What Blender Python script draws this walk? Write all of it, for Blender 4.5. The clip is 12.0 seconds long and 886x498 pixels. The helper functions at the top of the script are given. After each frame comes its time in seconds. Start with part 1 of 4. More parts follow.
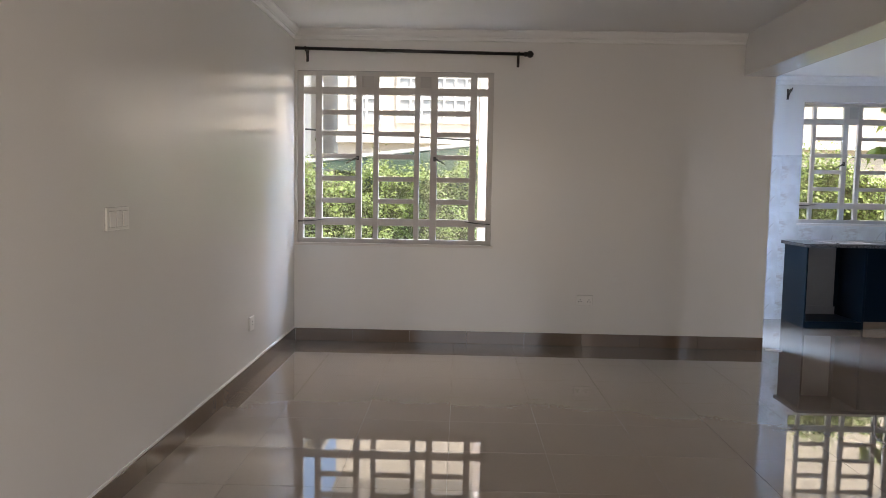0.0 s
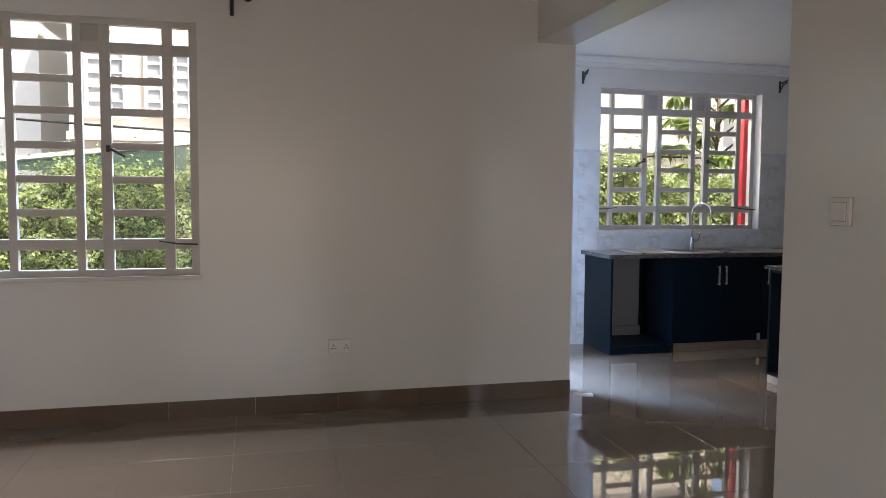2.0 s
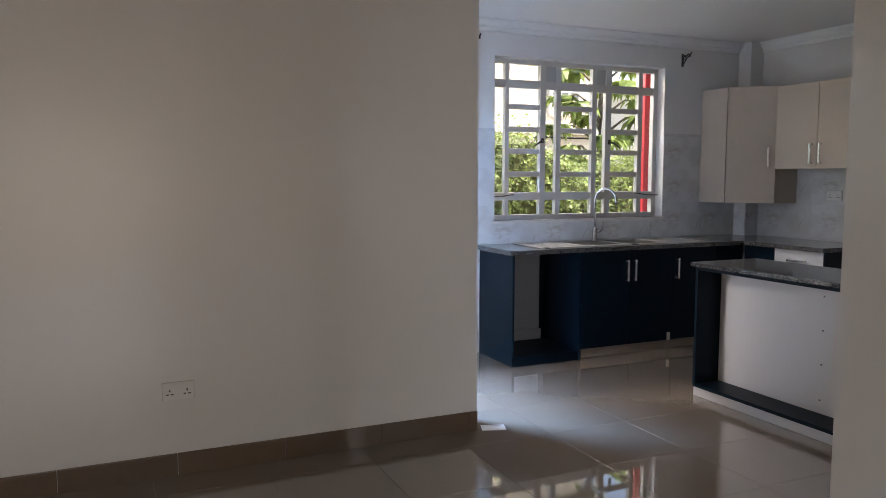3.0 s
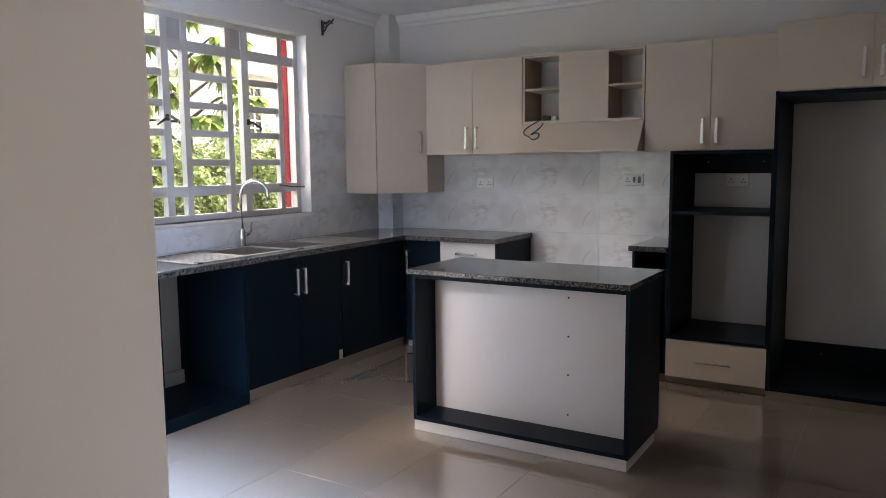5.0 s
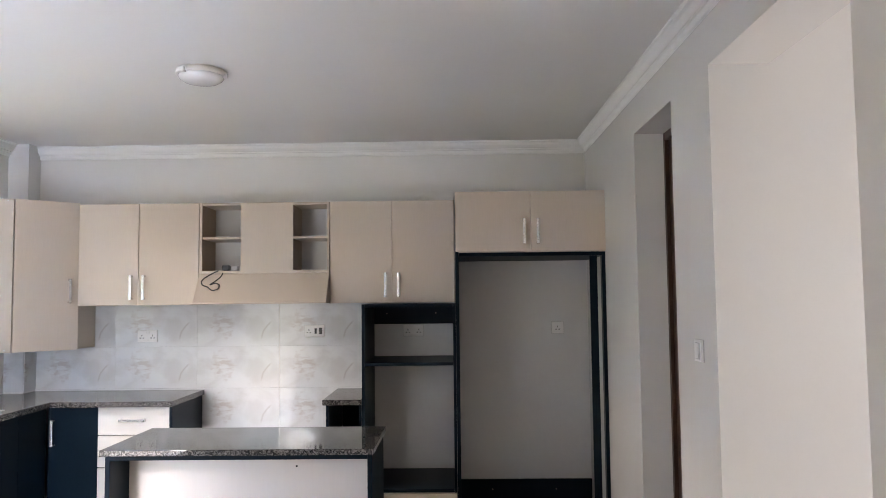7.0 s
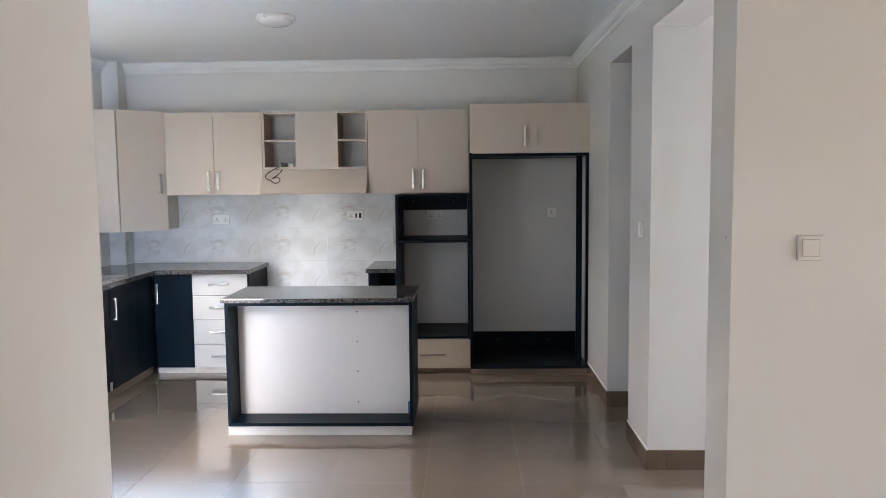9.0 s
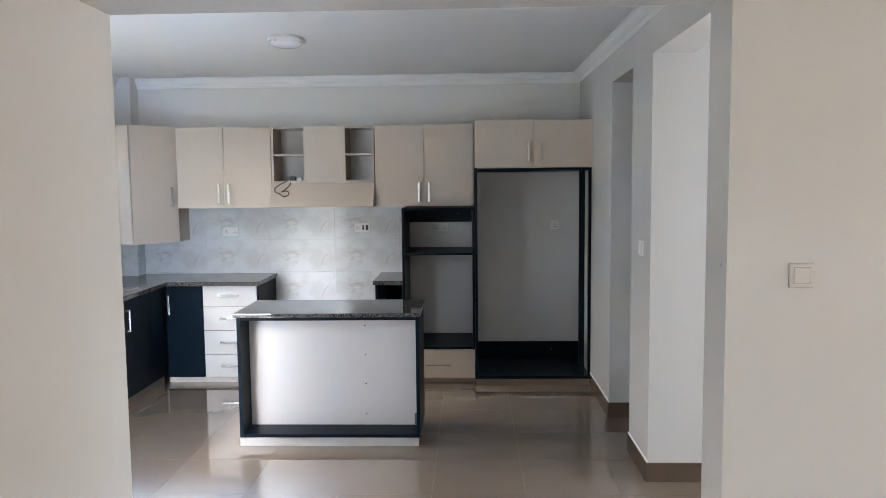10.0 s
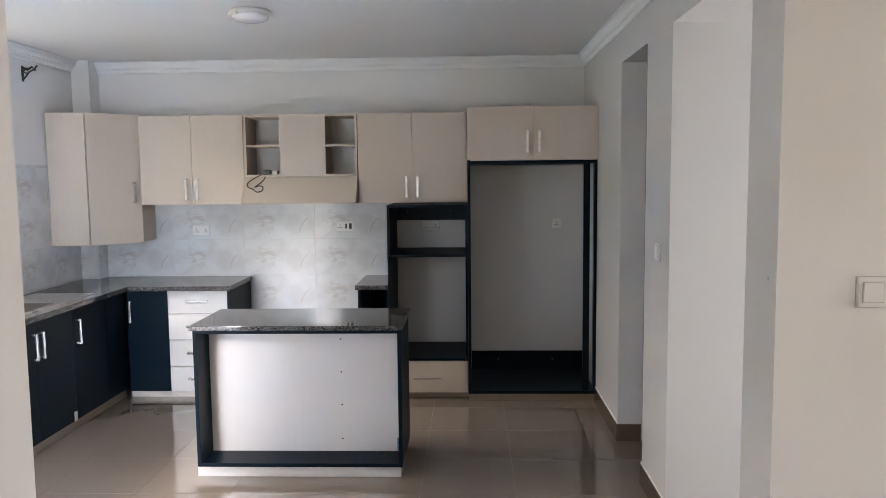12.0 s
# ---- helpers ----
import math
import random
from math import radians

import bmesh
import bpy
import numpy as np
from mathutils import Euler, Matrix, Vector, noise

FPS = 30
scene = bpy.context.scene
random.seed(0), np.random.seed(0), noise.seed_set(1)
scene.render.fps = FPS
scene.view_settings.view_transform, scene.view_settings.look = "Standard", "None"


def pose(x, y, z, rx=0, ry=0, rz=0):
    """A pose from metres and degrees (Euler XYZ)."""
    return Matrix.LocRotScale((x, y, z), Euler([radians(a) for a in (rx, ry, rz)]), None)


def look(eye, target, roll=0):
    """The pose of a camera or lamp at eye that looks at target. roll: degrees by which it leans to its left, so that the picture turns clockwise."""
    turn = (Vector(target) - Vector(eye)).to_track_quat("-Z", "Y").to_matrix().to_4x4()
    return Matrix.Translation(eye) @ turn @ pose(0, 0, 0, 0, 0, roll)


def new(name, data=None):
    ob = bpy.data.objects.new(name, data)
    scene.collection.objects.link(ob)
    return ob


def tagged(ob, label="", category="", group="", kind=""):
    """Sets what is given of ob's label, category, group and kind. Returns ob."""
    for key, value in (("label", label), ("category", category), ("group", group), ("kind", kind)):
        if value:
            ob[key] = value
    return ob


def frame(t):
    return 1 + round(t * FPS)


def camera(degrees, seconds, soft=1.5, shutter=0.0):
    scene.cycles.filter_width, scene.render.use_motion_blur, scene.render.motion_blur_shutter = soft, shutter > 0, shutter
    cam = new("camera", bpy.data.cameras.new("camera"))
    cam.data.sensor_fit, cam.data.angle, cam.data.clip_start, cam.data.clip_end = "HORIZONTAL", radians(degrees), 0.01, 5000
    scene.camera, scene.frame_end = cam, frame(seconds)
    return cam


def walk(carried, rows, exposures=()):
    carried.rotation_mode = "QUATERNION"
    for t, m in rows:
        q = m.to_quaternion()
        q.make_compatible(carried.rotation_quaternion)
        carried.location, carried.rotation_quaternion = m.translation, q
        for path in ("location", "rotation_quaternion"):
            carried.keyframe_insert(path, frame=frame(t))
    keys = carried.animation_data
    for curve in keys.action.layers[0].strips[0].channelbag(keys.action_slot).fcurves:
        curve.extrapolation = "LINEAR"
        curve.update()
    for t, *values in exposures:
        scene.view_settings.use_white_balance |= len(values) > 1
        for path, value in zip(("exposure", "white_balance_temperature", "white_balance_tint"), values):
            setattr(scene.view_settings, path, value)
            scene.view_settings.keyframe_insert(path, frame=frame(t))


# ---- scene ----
cam = camera(60.9, 12.0, soft=0.85)
PATH = [
    (0, (-0.071, 0.318, 1.423), (-0.116, 2.311, 1.261), 1.0),
    (0.5, (-0.011, 0.713, 1.437), (0.119, 2.702, 1.273), 0.7),
    (1, (0.182, 1.21, 1.415), (0.371, 3.195, 1.267), 0.8),
    (1.5, (0.32, 1.754, 1.425), (0.626, 3.724, 1.275), 1.1),
    (2, (0.541, 2.259, 1.41), (1.024, 4.194, 1.269), 0.4),
    (2.5, (0.658, 2.857, 1.431), (1.3, 4.744, 1.263), -0.0),
    (2.7, (0.701, 3.071, 1.462), (1.418, 4.93, 1.283), 0.0),
    (4.3, (0.944, 4.508, 1.414), (2.282, 5.981, 1.213), -0.2),
    (4.5, (0.931, 4.655, 1.415), (2.382, 6.017, 1.212), -0.4),
    (5, (0.99, 4.963, 1.448), (2.689, 5.994, 1.227), -0.6),
    (5.5, (1.051, 5.252, 1.418), (2.939, 5.883, 1.224), -0.7),
    (6, (1.198, 5.405, 1.475), (3.179, 5.654, 1.361), -0.9),
    (6.5, (1.155, 5.494, 1.539), (3.15, 5.568, 1.653), -0.7),
    (7, (0.93, 5.613, 1.561), (2.925, 5.645, 1.69), -0.6),
    (7.5, (0.651, 5.572, 1.529), (2.651, 5.624, 1.505), -0.5),
    (7.7, (0.514, 5.583, 1.523), (2.511, 5.63, 1.437), -0.5),
    (9.3, (-0.459, 5.656, 1.652), (1.532, 5.715, 1.475), -0.6),
    (9.5, (-0.475, 5.655, 1.672), (1.516, 5.717, 1.498), -0.6),
    (10, (-0.497, 5.662, 1.738), (1.494, 5.731, 1.562), -0.6),
    (10.5, (-0.484, 5.625, 1.758), (1.507, 5.684, 1.58), -0.6),
    (11, (-0.453, 5.593, 1.738), (1.537, 5.655, 1.555), -0.7),
    (11.5, (-0.196, 5.586, 1.734), (1.794, 5.666, 1.547), -0.7),
    (12, (0.131, 5.598, 1.723), (2.121, 5.669, 1.536), -0.6),
]
EXPOSURES = [(0.0, 1.94, 6900, 17), (1.0, 1.86, 6900, 17), (2.0, 1.76, 6900, 18), (2.5, 1.73, 6900, 18), (4.5, 2.36, 7000, 19), (5.5, 2.62, 7000, 20), (6.5, 3.56, 7150, 19), (7.5, 3.42, 7150, 19), (9.5, 3.36, 6550, 14), (10.5, 3.38, 6500, 13), (12.0, 3.34, 6800, 16)]
walk(cam, [(t, look(eye, target, roll)) for t, eye, target, roll in PATH], EXPOSURES)

# ---- world, sun and large lights ----
world = bpy.data.worlds.new("sky")
scene.world = world
world.use_nodes = True
sky = world.node_tree.nodes.new("ShaderNodeTexSky")
sky.sky_type = "NISHITA"
sky.sun_disc = False
sky.sun_elevation, sky.sun_rotation = radians(60.5), radians(135)
sky.air_density, sky.dust_density = 1.0, 3.0
background = world.node_tree.nodes["Background"]
background.inputs["Strength"].default_value = 0.15
world.node_tree.links.new(sky.outputs["Color"], background.inputs["Color"])

sun = new("sun", bpy.data.lights.new("sun", "SUN"))
sun.data.energy, sun.data.angle, sun.data.color = 4.2, radians(0.6), (1.0, 0.95, 0.87)
sun.matrix_world = look((14.0, -14.0, 35.0), (0, 0, 0))


def window_light(name, eye, target, w, h, watts, colour):
    """Area lamp added as daylight, in an opening or hung outside above it."""
    ob = new(name, bpy.data.lights.new(name, "AREA"))
    ob.data.shape, ob.data.size, ob.data.size_y = "RECTANGLE", w, h
    ob.data.energy, ob.data.color = watts, colour
    ob.matrix_world = look(eye, target)
    return ob


window_light("daylight_south", (0.4, -2.95, 1.3), (0.4, 0, 1.2), 2.6, 2.2, 9.0, (1.0, 0.88, 0.74))
# fill lamp in an unseen doorway, both added to brighten the west wall
window_light("fill_unseen_doorway", (2.52, -0.9, 1.1), (0, -0.9, 1.1), 1.3, 2.1, 7.0, (1.0, 0.95, 0.88))
window_light("daylight_passage", (3.22, 1.95, 1.2), (3.6, 5.6, 0.0), 0.8, 1.9, 3.3, (0.87, 0.93, 1.0))
# lamp added outside above the kitchen window, boosting its sky light
window_light("sky_fill_kitchen_window", (4.9, 10.4, 3.15), (4.9, 5.5, 0.4), 2.2, 0.7, 64, (1.0, 0.95, 0.88))
window_light("daylight_back_door", (2.51, 7.87, 1.05), (6.5, 7.87, 1.05), 0.88, 2.06, 1.45, (0.80, 0.90, 1.0))
# two more lamps added outside, above the back door and the living window
window_light("sky_fill_back_door", (2.0, 8.36, 3.35), (3.1, 6.95, 0.0), 0.55, 0.55, 215, (0.32, 0.58, 1.0))
window_light("sky_fill_living_window", (-0.7, 8.2, 3.05), (-0.2, 6.0, 0.9), 2.0, 1.0, 62, (0.97, 0.97, 0.97))


# ---- materials ----
def material(name, colour, rough=0.5, metal=0.0, grain=0.05, scale=40.0, stain=0.06, stain_scale=1.5, bump=0.05, per="none", per_amount=0.0, coat=0.0, stretch=(1, 1, 1), rough_var=0.05, spec=0.5):
    m = bpy.data.materials.new(name)
    m.use_nodes = True
    n, l = m.node_tree.nodes, m.node_tree.links
    b = n["Principled BSDF"]
    b.inputs["Metallic"].default_value = metal
    b.inputs["Specular IOR Level"].default_value = spec
    b.inputs["Coat Weight"].default_value = coat
    b.inputs["Coat Roughness"].default_value = 0.015
    tc = n.new("ShaderNodeNewGeometry")
    mp = n.new("ShaderNodeMapping")
    mp.inputs["Scale"].default_value = stretch
    l.new(tc.outputs["Position"], mp.inputs["Vector"])
    fine, big = n.new("ShaderNodeTexNoise"), n.new("ShaderNodeTexNoise")
    fine.inputs["Scale"].default_value, fine.inputs["Detail"].default_value = scale, 4
    big.inputs["Scale"].default_value, big.inputs["Detail"].default_value = stain_scale, 3
    l.new(mp.outputs["Vector"], fine.inputs["Vector"])
    l.new(tc.outputs["Position"], big.inputs["Vector"])
    total = n.new("ShaderNodeMath")
    total.operation = "MULTIPLY_ADD"
    l.new(fine.outputs["Fac"], total.inputs[0])
    total.inputs[1].default_value = grain * 2
    total.inputs[2].default_value = 1 - grain
    second = n.new("ShaderNodeMath")
    second.operation = "MULTIPLY_ADD"
    l.new(big.outputs["Fac"], second.inputs[0])
    second.inputs[1].default_value = stain * 2
    second.inputs[2].default_value = 1 - stain
    both = n.new("ShaderNodeMath")
    both.operation = "MULTIPLY"
    l.new(total.outputs[0], both.inputs[0])
    l.new(second.outputs[0], both.inputs[1])
    value = both.outputs[0]
    if per != "none":
        src = n.new("ShaderNodeObjectInfo").outputs["Random"] if per == "object" else tc.outputs["Random Per Island"]
        third = n.new("ShaderNodeMath")
        third.operation = "MULTIPLY_ADD"
        l.new(src, third.inputs[0])
        third.inputs[1].default_value = per_amount * 2
        third.inputs[2].default_value = 1 - per_amount
        fourth = n.new("ShaderNodeMath")
        fourth.operation = "MULTIPLY"
        l.new(value, fourth.inputs[0])
        l.new(third.outputs[0], fourth.inputs[1])
        value = fourth.outputs[0]
    mix = n.new("ShaderNodeVectorMath")
    mix.operation = "SCALE"
    mix.inputs[0].default_value = colour
    l.new(value, mix.inputs["Scale"])
    l.new(mix.outputs[0], b.inputs["Base Color"])
    rv = n.new("ShaderNodeMath")
    rv.operation = "MULTIPLY_ADD"
    l.new(big.outputs["Fac"], rv.inputs[0])
    rv.inputs[1].default_value = rough_var
    rv.inputs[2].default_value = max(0.01, rough - rough_var / 2)
    l.new(rv.outputs[0], b.inputs["Roughness"])
    if bump:
        bp = n.new("ShaderNodeBump")
        bp.inputs["Strength"].default_value, bp.inputs["Distance"].default_value = bump, 0.004
        l.new(fine.outputs["Fac"], bp.inputs["Height"])
        l.new(bp.outputs["Normal"], b.inputs["Normal"])
    return m


def granite_material():
    m = material("granite", (0.05, 0.046, 0.044), 0.055, bump=0.0, stain=0.15)
    n, l = m.node_tree.nodes, m.node_tree.links
    b = n["Principled BSDF"]
    geo = n.new("ShaderNodeNewGeometry")
    v1, v2 = n.new("ShaderNodeTexVoronoi"), n.new("ShaderNodeTexVoronoi")
    v1.inputs["Scale"].default_value, v2.inputs["Scale"].default_value = 185, 70
    for v in (v1, v2):
        l.new(geo.outputs["Position"], v.inputs["Vector"])
    r1, r2 = n.new("ShaderNodeValToRGB"), n.new("ShaderNodeValToRGB")
    l.new(v1.outputs["Color"], r1.inputs["Fac"])
    l.new(v2.outputs["Color"], r2.inputs["Fac"])
    r1.color_ramp.elements[0].color, r1.color_ramp.elements[1].color = (0.010, 0.010, 0.012, 1), (0.27, 0.262, 0.255, 1)
    r1.color_ramp.elements[0].position, r1.color_ramp.elements[1].position = 0.35, 0.85
    r2.color_ramp.elements[0].color, r2.color_ramp.elements[1].color = (0.018, 0.018, 0.019, 1), (0.105, 0.10, 0.097, 1)
    r2.color_ramp.elements[0].position, r2.color_ramp.elements[1].position = 0.3, 0.9
    mx = n.new("ShaderNodeMix")
    mx.data_type = "RGBA"
    mx.inputs["Factor"].default_value = 0.5
    l.new(r1.outputs["Color"], mx.inputs["A"])
    l.new(r2.outputs["Color"], mx.inputs["B"])
    l.new(mx.outputs["Result"], b.inputs["Base Color"])
    return m


def marble_tile_material():
    """Glazed wall tile with a printed cloud and a short bowed vein, the same on each tile."""
    m = material("marble_tile", (0.6, 0.6, 0.6), 0.12, bump=0.0, rough_var=0.03)
    n, l = m.node_tree.nodes, m.node_tree.links
    b = n["Principled BSDF"]
    tc = n.new("ShaderNodeTexCoord")
    def noise_at(scale, detail, stretch, dist=0.0):
        mp, t = n.new("ShaderNodeMapping"), n.new("ShaderNodeTexNoise")
        mp.inputs["Scale"].default_value = stretch
        mp.inputs["Rotation"].default_value = (0, 0, radians(28))
        l.new(tc.outputs["Object"], mp.inputs["Vector"])
        l.new(mp.outputs["Vector"], t.inputs["Vector"])
        t.inputs["Scale"].default_value, t.inputs["Detail"].default_value, t.inputs["Distortion"].default_value = scale, detail, dist
        return t.outputs["Fac"]
    def calc(op, *values):
        node = n.new("ShaderNodeMath")
        node.operation = op
        for socket, v in zip(node.inputs, values):
            if isinstance(v, (int, float)):
                socket.default_value = v
            else:
                l.new(v, socket)
        return node.outputs[0]
    def fade(v, full, none):
        node = n.new("ShaderNodeMapRange")
        node.interpolation_type = "SMOOTHSTEP"
        l.new(v, node.inputs["Value"])
        node.inputs["From Min"].default_value, node.inputs["From Max"].default_value = full, none
        node.inputs["To Min"].default_value, node.inputs["To Max"].default_value = 1.0, 0.0
        return node.outputs["Result"]
    def mixed(fac, a, colour):
        node = n.new("ShaderNodeMix")
        node.data_type = "RGBA"
        l.new(fac, node.inputs["Factor"])
        if isinstance(a, tuple):
            node.inputs["A"].default_value = a
        else:
            l.new(a, node.inputs["A"])
        node.inputs["B"].default_value = colour
        return node.outputs["Result"]
    xyz = n.new("ShaderNodeSeparateXYZ")
    l.new(tc.outputs["Object"], xyz.inputs[0])
    x, y = xyz.outputs[0], xyz.outputs[1]
    # flower-like cloud beside the middle of the tile
    rough_noise, streaks, broad = noise_at(16, 5, (1, 1, 1), 0.4), noise_at(26, 4, (0.6, 1.6, 1), 0.8), noise_at(3.5, 4, (1, 1.3, 1), 0.5)
    cx, cy = calc("DIVIDE", calc("ADD", x, 0.115), 0.115), calc("DIVIDE", calc("SUBTRACT", y, 0.015), 0.10)
    dist = calc("SQRT", calc("ADD", calc("MULTIPLY", cx, cx), calc("MULTIPLY", cy, cy)))
    dist = calc("ADD", dist, calc("MULTIPLY", calc("SUBTRACT", rough_noise, 0.5), 2.4))
    flower = calc("MULTIPLY", fade(dist, 0.3, 1.1), fade(streaks, 0.62, 0.36))
    # short bowed vein near one end
    ux, uy = calc("SUBTRACT", x, 0.195), calc("ADD", y, 0.03)
    u = calc("ADD", calc("MULTIPLY", ux, 0.5), calc("MULTIPLY", uy, 0.866))
    v = calc("SUBTRACT", calc("MULTIPLY", ux, 0.866), calc("MULTIPLY", uy, 0.5))
    bow = calc("ADD", v, calc("MULTIPLY", calc("MULTIPLY", u, u), -3.2))
    bow = calc("ABSOLUTE", calc("ADD", bow, calc("MULTIPLY", calc("SUBTRACT", rough_noise, 0.5), 0.02)))
    stroke = calc("MULTIPLY", fade(bow, 0.002, 0.011), fade(calc("ABSOLUTE", u), 0.05, 0.085))
    base = mixed(fade(broad, 0.36, 0.56), (0.655, 0.665, 0.67, 1), (0.565, 0.565, 0.565, 1))
    base = mixed(calc("MULTIPLY", flower, 0.62), base, (0.47, 0.41, 0.385, 1))
    base = mixed(calc("MULTIPLY", stroke, 0.55), base, (0.42, 0.39, 0.37, 1))
    l.new(base, b.inputs["Base Color"])
    return m


def glass_material():
    m = bpy.data.materials.new("window_glass")
    m.use_nodes = True
    n, l = m.node_tree.nodes, m.node_tree.links
    n.remove(n["Principled BSDF"])
    clear, gloss, mix, fr = n.new("ShaderNodeBsdfTransparent"), n.new("ShaderNodeBsdfGlossy"), n.new("ShaderNodeMixShader"), n.new("ShaderNodeLayerWeight")
    clear.inputs["Color"].default_value = (0.95, 0.97, 0.95, 1)
    gloss.inputs["Roughness"].default_value = 0.01
    rise, level = n.new("ShaderNodeMath"), n.new("ShaderNodeMath")
    rise.operation, level.operation = "POWER", "MULTIPLY_ADD"
    rise.inputs[1].default_value = 5.0
    l.new(fr.outputs["Facing"], rise.inputs[0])
    l.new(rise.outputs[0], level.inputs[0])
    level.inputs[1].default_value, level.inputs[2].default_value = 0.5, 0.03
    l.new(level.outputs[0], mix.inputs[0])
    l.new(clear.outputs[0], mix.inputs[1])
    l.new(gloss.outputs[0], mix.inputs[2])
    l.new(mix.outputs[0], n["Material Output"].inputs["Surface"])
    return m


PAINT = material("wall_paint", (0.74, 0.73, 0.712), 0.21, grain=0.015, scale=90, stain=0.025, stain_scale=0.9, bump=0.05, rough_var=0.08)
CEILING_PAINT = material("ceiling_paint", (0.78, 0.78, 0.77), 0.6, grain=0.015, scale=80, stain=0.03, bump=0.05)
CORNICE_PAINT = material("cornice_gypsum", (0.80, 0.80, 0.79), 0.45, grain=0.01, scale=60, stain=0.02, bump=0.02)
FLOOR_TILE = material("polished_porcelain", (0.214, 0.172, 0.138), 0.022, grain=0.05, scale=55, stain=0.07, stain_scale=2.2, bump=0.0, spec=0.95, coat=0.45, per="object", per_amount=0.012, rough_var=0.012)
GROUT = material("grout", (0.24, 0.20, 0.168), 0.7, grain=0.1, scale=120, bump=0.1)
SKIRTING = material("brown_skirting_tile", (0.125, 0.088, 0.062), 0.09, grain=0.08, scale=45, stain=0.1, bump=0.01, per="object", per_amount=0.06)
CREAM = material("cream_laminate", (0.56, 0.475, 0.395), 0.32, grain=0.05, scale=30, stain=0.02, bump=0.02, stretch=(6, 6, 0.4))
CREAM_INNER = material("cream_laminate_inside", (0.36, 0.265, 0.19), 0.4, grain=0.10, scale=30, stain=0.03, bump=0.02, stretch=(6, 6, 0.4))
WHITE_DRAWER = material("white_gloss_laminate", (0.60, 0.585, 0.57), 0.3, grain=0.02, scale=30, stain=0.02, bump=0.0)
ISLAND_PANEL = material("pale_grain_board", (0.70, 0.655, 0.62), 0.33, grain=0.03, scale=26, stain=0.03, bump=0.02, stretch=(5, 5, 0.25))
NAVY = material("navy_laminate", (0.0022, 0.0088, 0.0162), 0.42, grain=0.12, scale=60, stain=0.08, bump=0.02, spec=0.1)
BACKBOARD = material("grey_backboard", (0.605, 0.60, 0.592), 0.42, grain=0.03, scale=30, stain=0.05, bump=0.02)
SLATE_BOARD = material("slate_grey_board", (0.33, 0.345, 0.37), 0.42, grain=0.04, scale=30, stain=0.05, bump=0.02)
PLINTH = material("plinth_tile", (0.33, 0.26, 0.20), 0.2, grain=0.07, scale=50, stain=0.08, bump=0.01)
PALE_PLINTH = material("pale_plinth_tile", (0.58, 0.54, 0.50), 0.18, grain=0.05, scale=50, stain=0.08, bump=0.01)
HANDLE = material("satin_nickel", (0.74, 0.73, 0.71), 0.26, metal=0.75, grain=0.03, scale=200, bump=0.01)
STEEL = material("brushed_steel", (0.62, 0.60, 0.57), 0.28, metal=1.0, grain=0.05, scale=200, bump=0.02)
SINK_STEEL = material("sink_steel", (0.52, 0.51, 0.50), 0.28, metal=1.0, grain=0.05, scale=150, bump=0.02)
DULL_NICKEL = material("dull_nickel", (0.33, 0.31, 0.29), 0.32, metal=0.9, grain=0.04, scale=200, bump=0.01)
CHROME = material("chrome", (0.60, 0.60, 0.61), 0.07, metal=1.0, grain=0.01, bump=0.0)
IRON = material("black_iron", (0.012, 0.011, 0.010), 0.4, grain=0.15, scale=80, bump=0.05)
BRACKET_IRON = material("bronze_iron", (0.055, 0.05, 0.045), 0.45, metal=0.4, grain=0.2, scale=60, bump=0.08)
WINDOW_PAINT = material("grey_window_paint", (0.53, 0.51, 0.485), 0.4, grain=0.05, scale=60, stain=0.06, bump=0.03)
VENT_GREY = material("vent_grey", (0.45, 0.44, 0.425), 0.6, grain=0.2, scale=180, bump=0.2)
PLASTIC = material("white_plastic", (0.74, 0.725, 0.705), 0.3, grain=0.01, bump=0.0)
PAPER = material("white_paper", (0.55, 0.55, 0.56), 0.5, grain=0.03, scale=90, bump=0.02)
BLACK_PLASTIC = material("black_plastic", (0.015, 0.015, 0.015), 0.35, bump=0.0)
DIFFUSER = material("opal_diffuser", (0.76, 0.75, 0.76), 0.22, grain=0.01, bump=0.0)
RED = material("red_paint", (0.55, 0.035, 0.05), 0.4, grain=0.05, stain=0.1)
DOOR_WOOD = material("dark_brown_wood", (0.06, 0.028, 0.016), 0.35, grain=0.3, scale=14, stain=0.15, stretch=(5, 5, 0.4), bump=0.05)
SILL = material("sill_paint", (0.66, 0.62, 0.58), 0.35, grain=0.03, stain=0.06)
TAPE = material("blue_tape", (0.06, 0.16, 0.22), 0.4)
RENDER_CREAM = material("cream_render", (0.62, 0.54, 0.45), 0.85, grain=0.06, scale=20, stain=0.08, stain_scale=0.6, bump=0.1)
PILLAR_RENDER = material("beige_render", (0.42, 0.33, 0.26), 0.85, grain=0.06, scale=20, stain=0.08, stain_scale=0.6, bump=0.1)
RENDER_WHITE = material("white_render", (0.70, 0.69, 0.67), 0.85, grain=0.05, scale=20, stain=0.08, stain_scale=0.5, bump=0.1)
GROUND = material("garden_ground", (0.13, 0.12, 0.085), 0.95, grain=0.35, scale=9, stain=0.35, stain_scale=0.5, bump=0.4)
LEAF = material("hedge_leaf", (0.118, 0.165, 0.045), 0.5, grain=0.15, scale=12, stain=0.6, stain_scale=1.9, per="island", per_amount=0.6, bump=0.0)
TREE_LEAF = material("tree_leaf", (0.20, 0.27, 0.07), 0.45, grain=0.15, scale=12, stain=0.2, per="island", per_amount=0.5, bump=0.0)
# dark colour stands for the shaded depth between the leaves
CORE = material("hedge_shaded_core", (0.06, 0.07, 0.025), 0.9, grain=0.5, scale=25, bump=0.5)
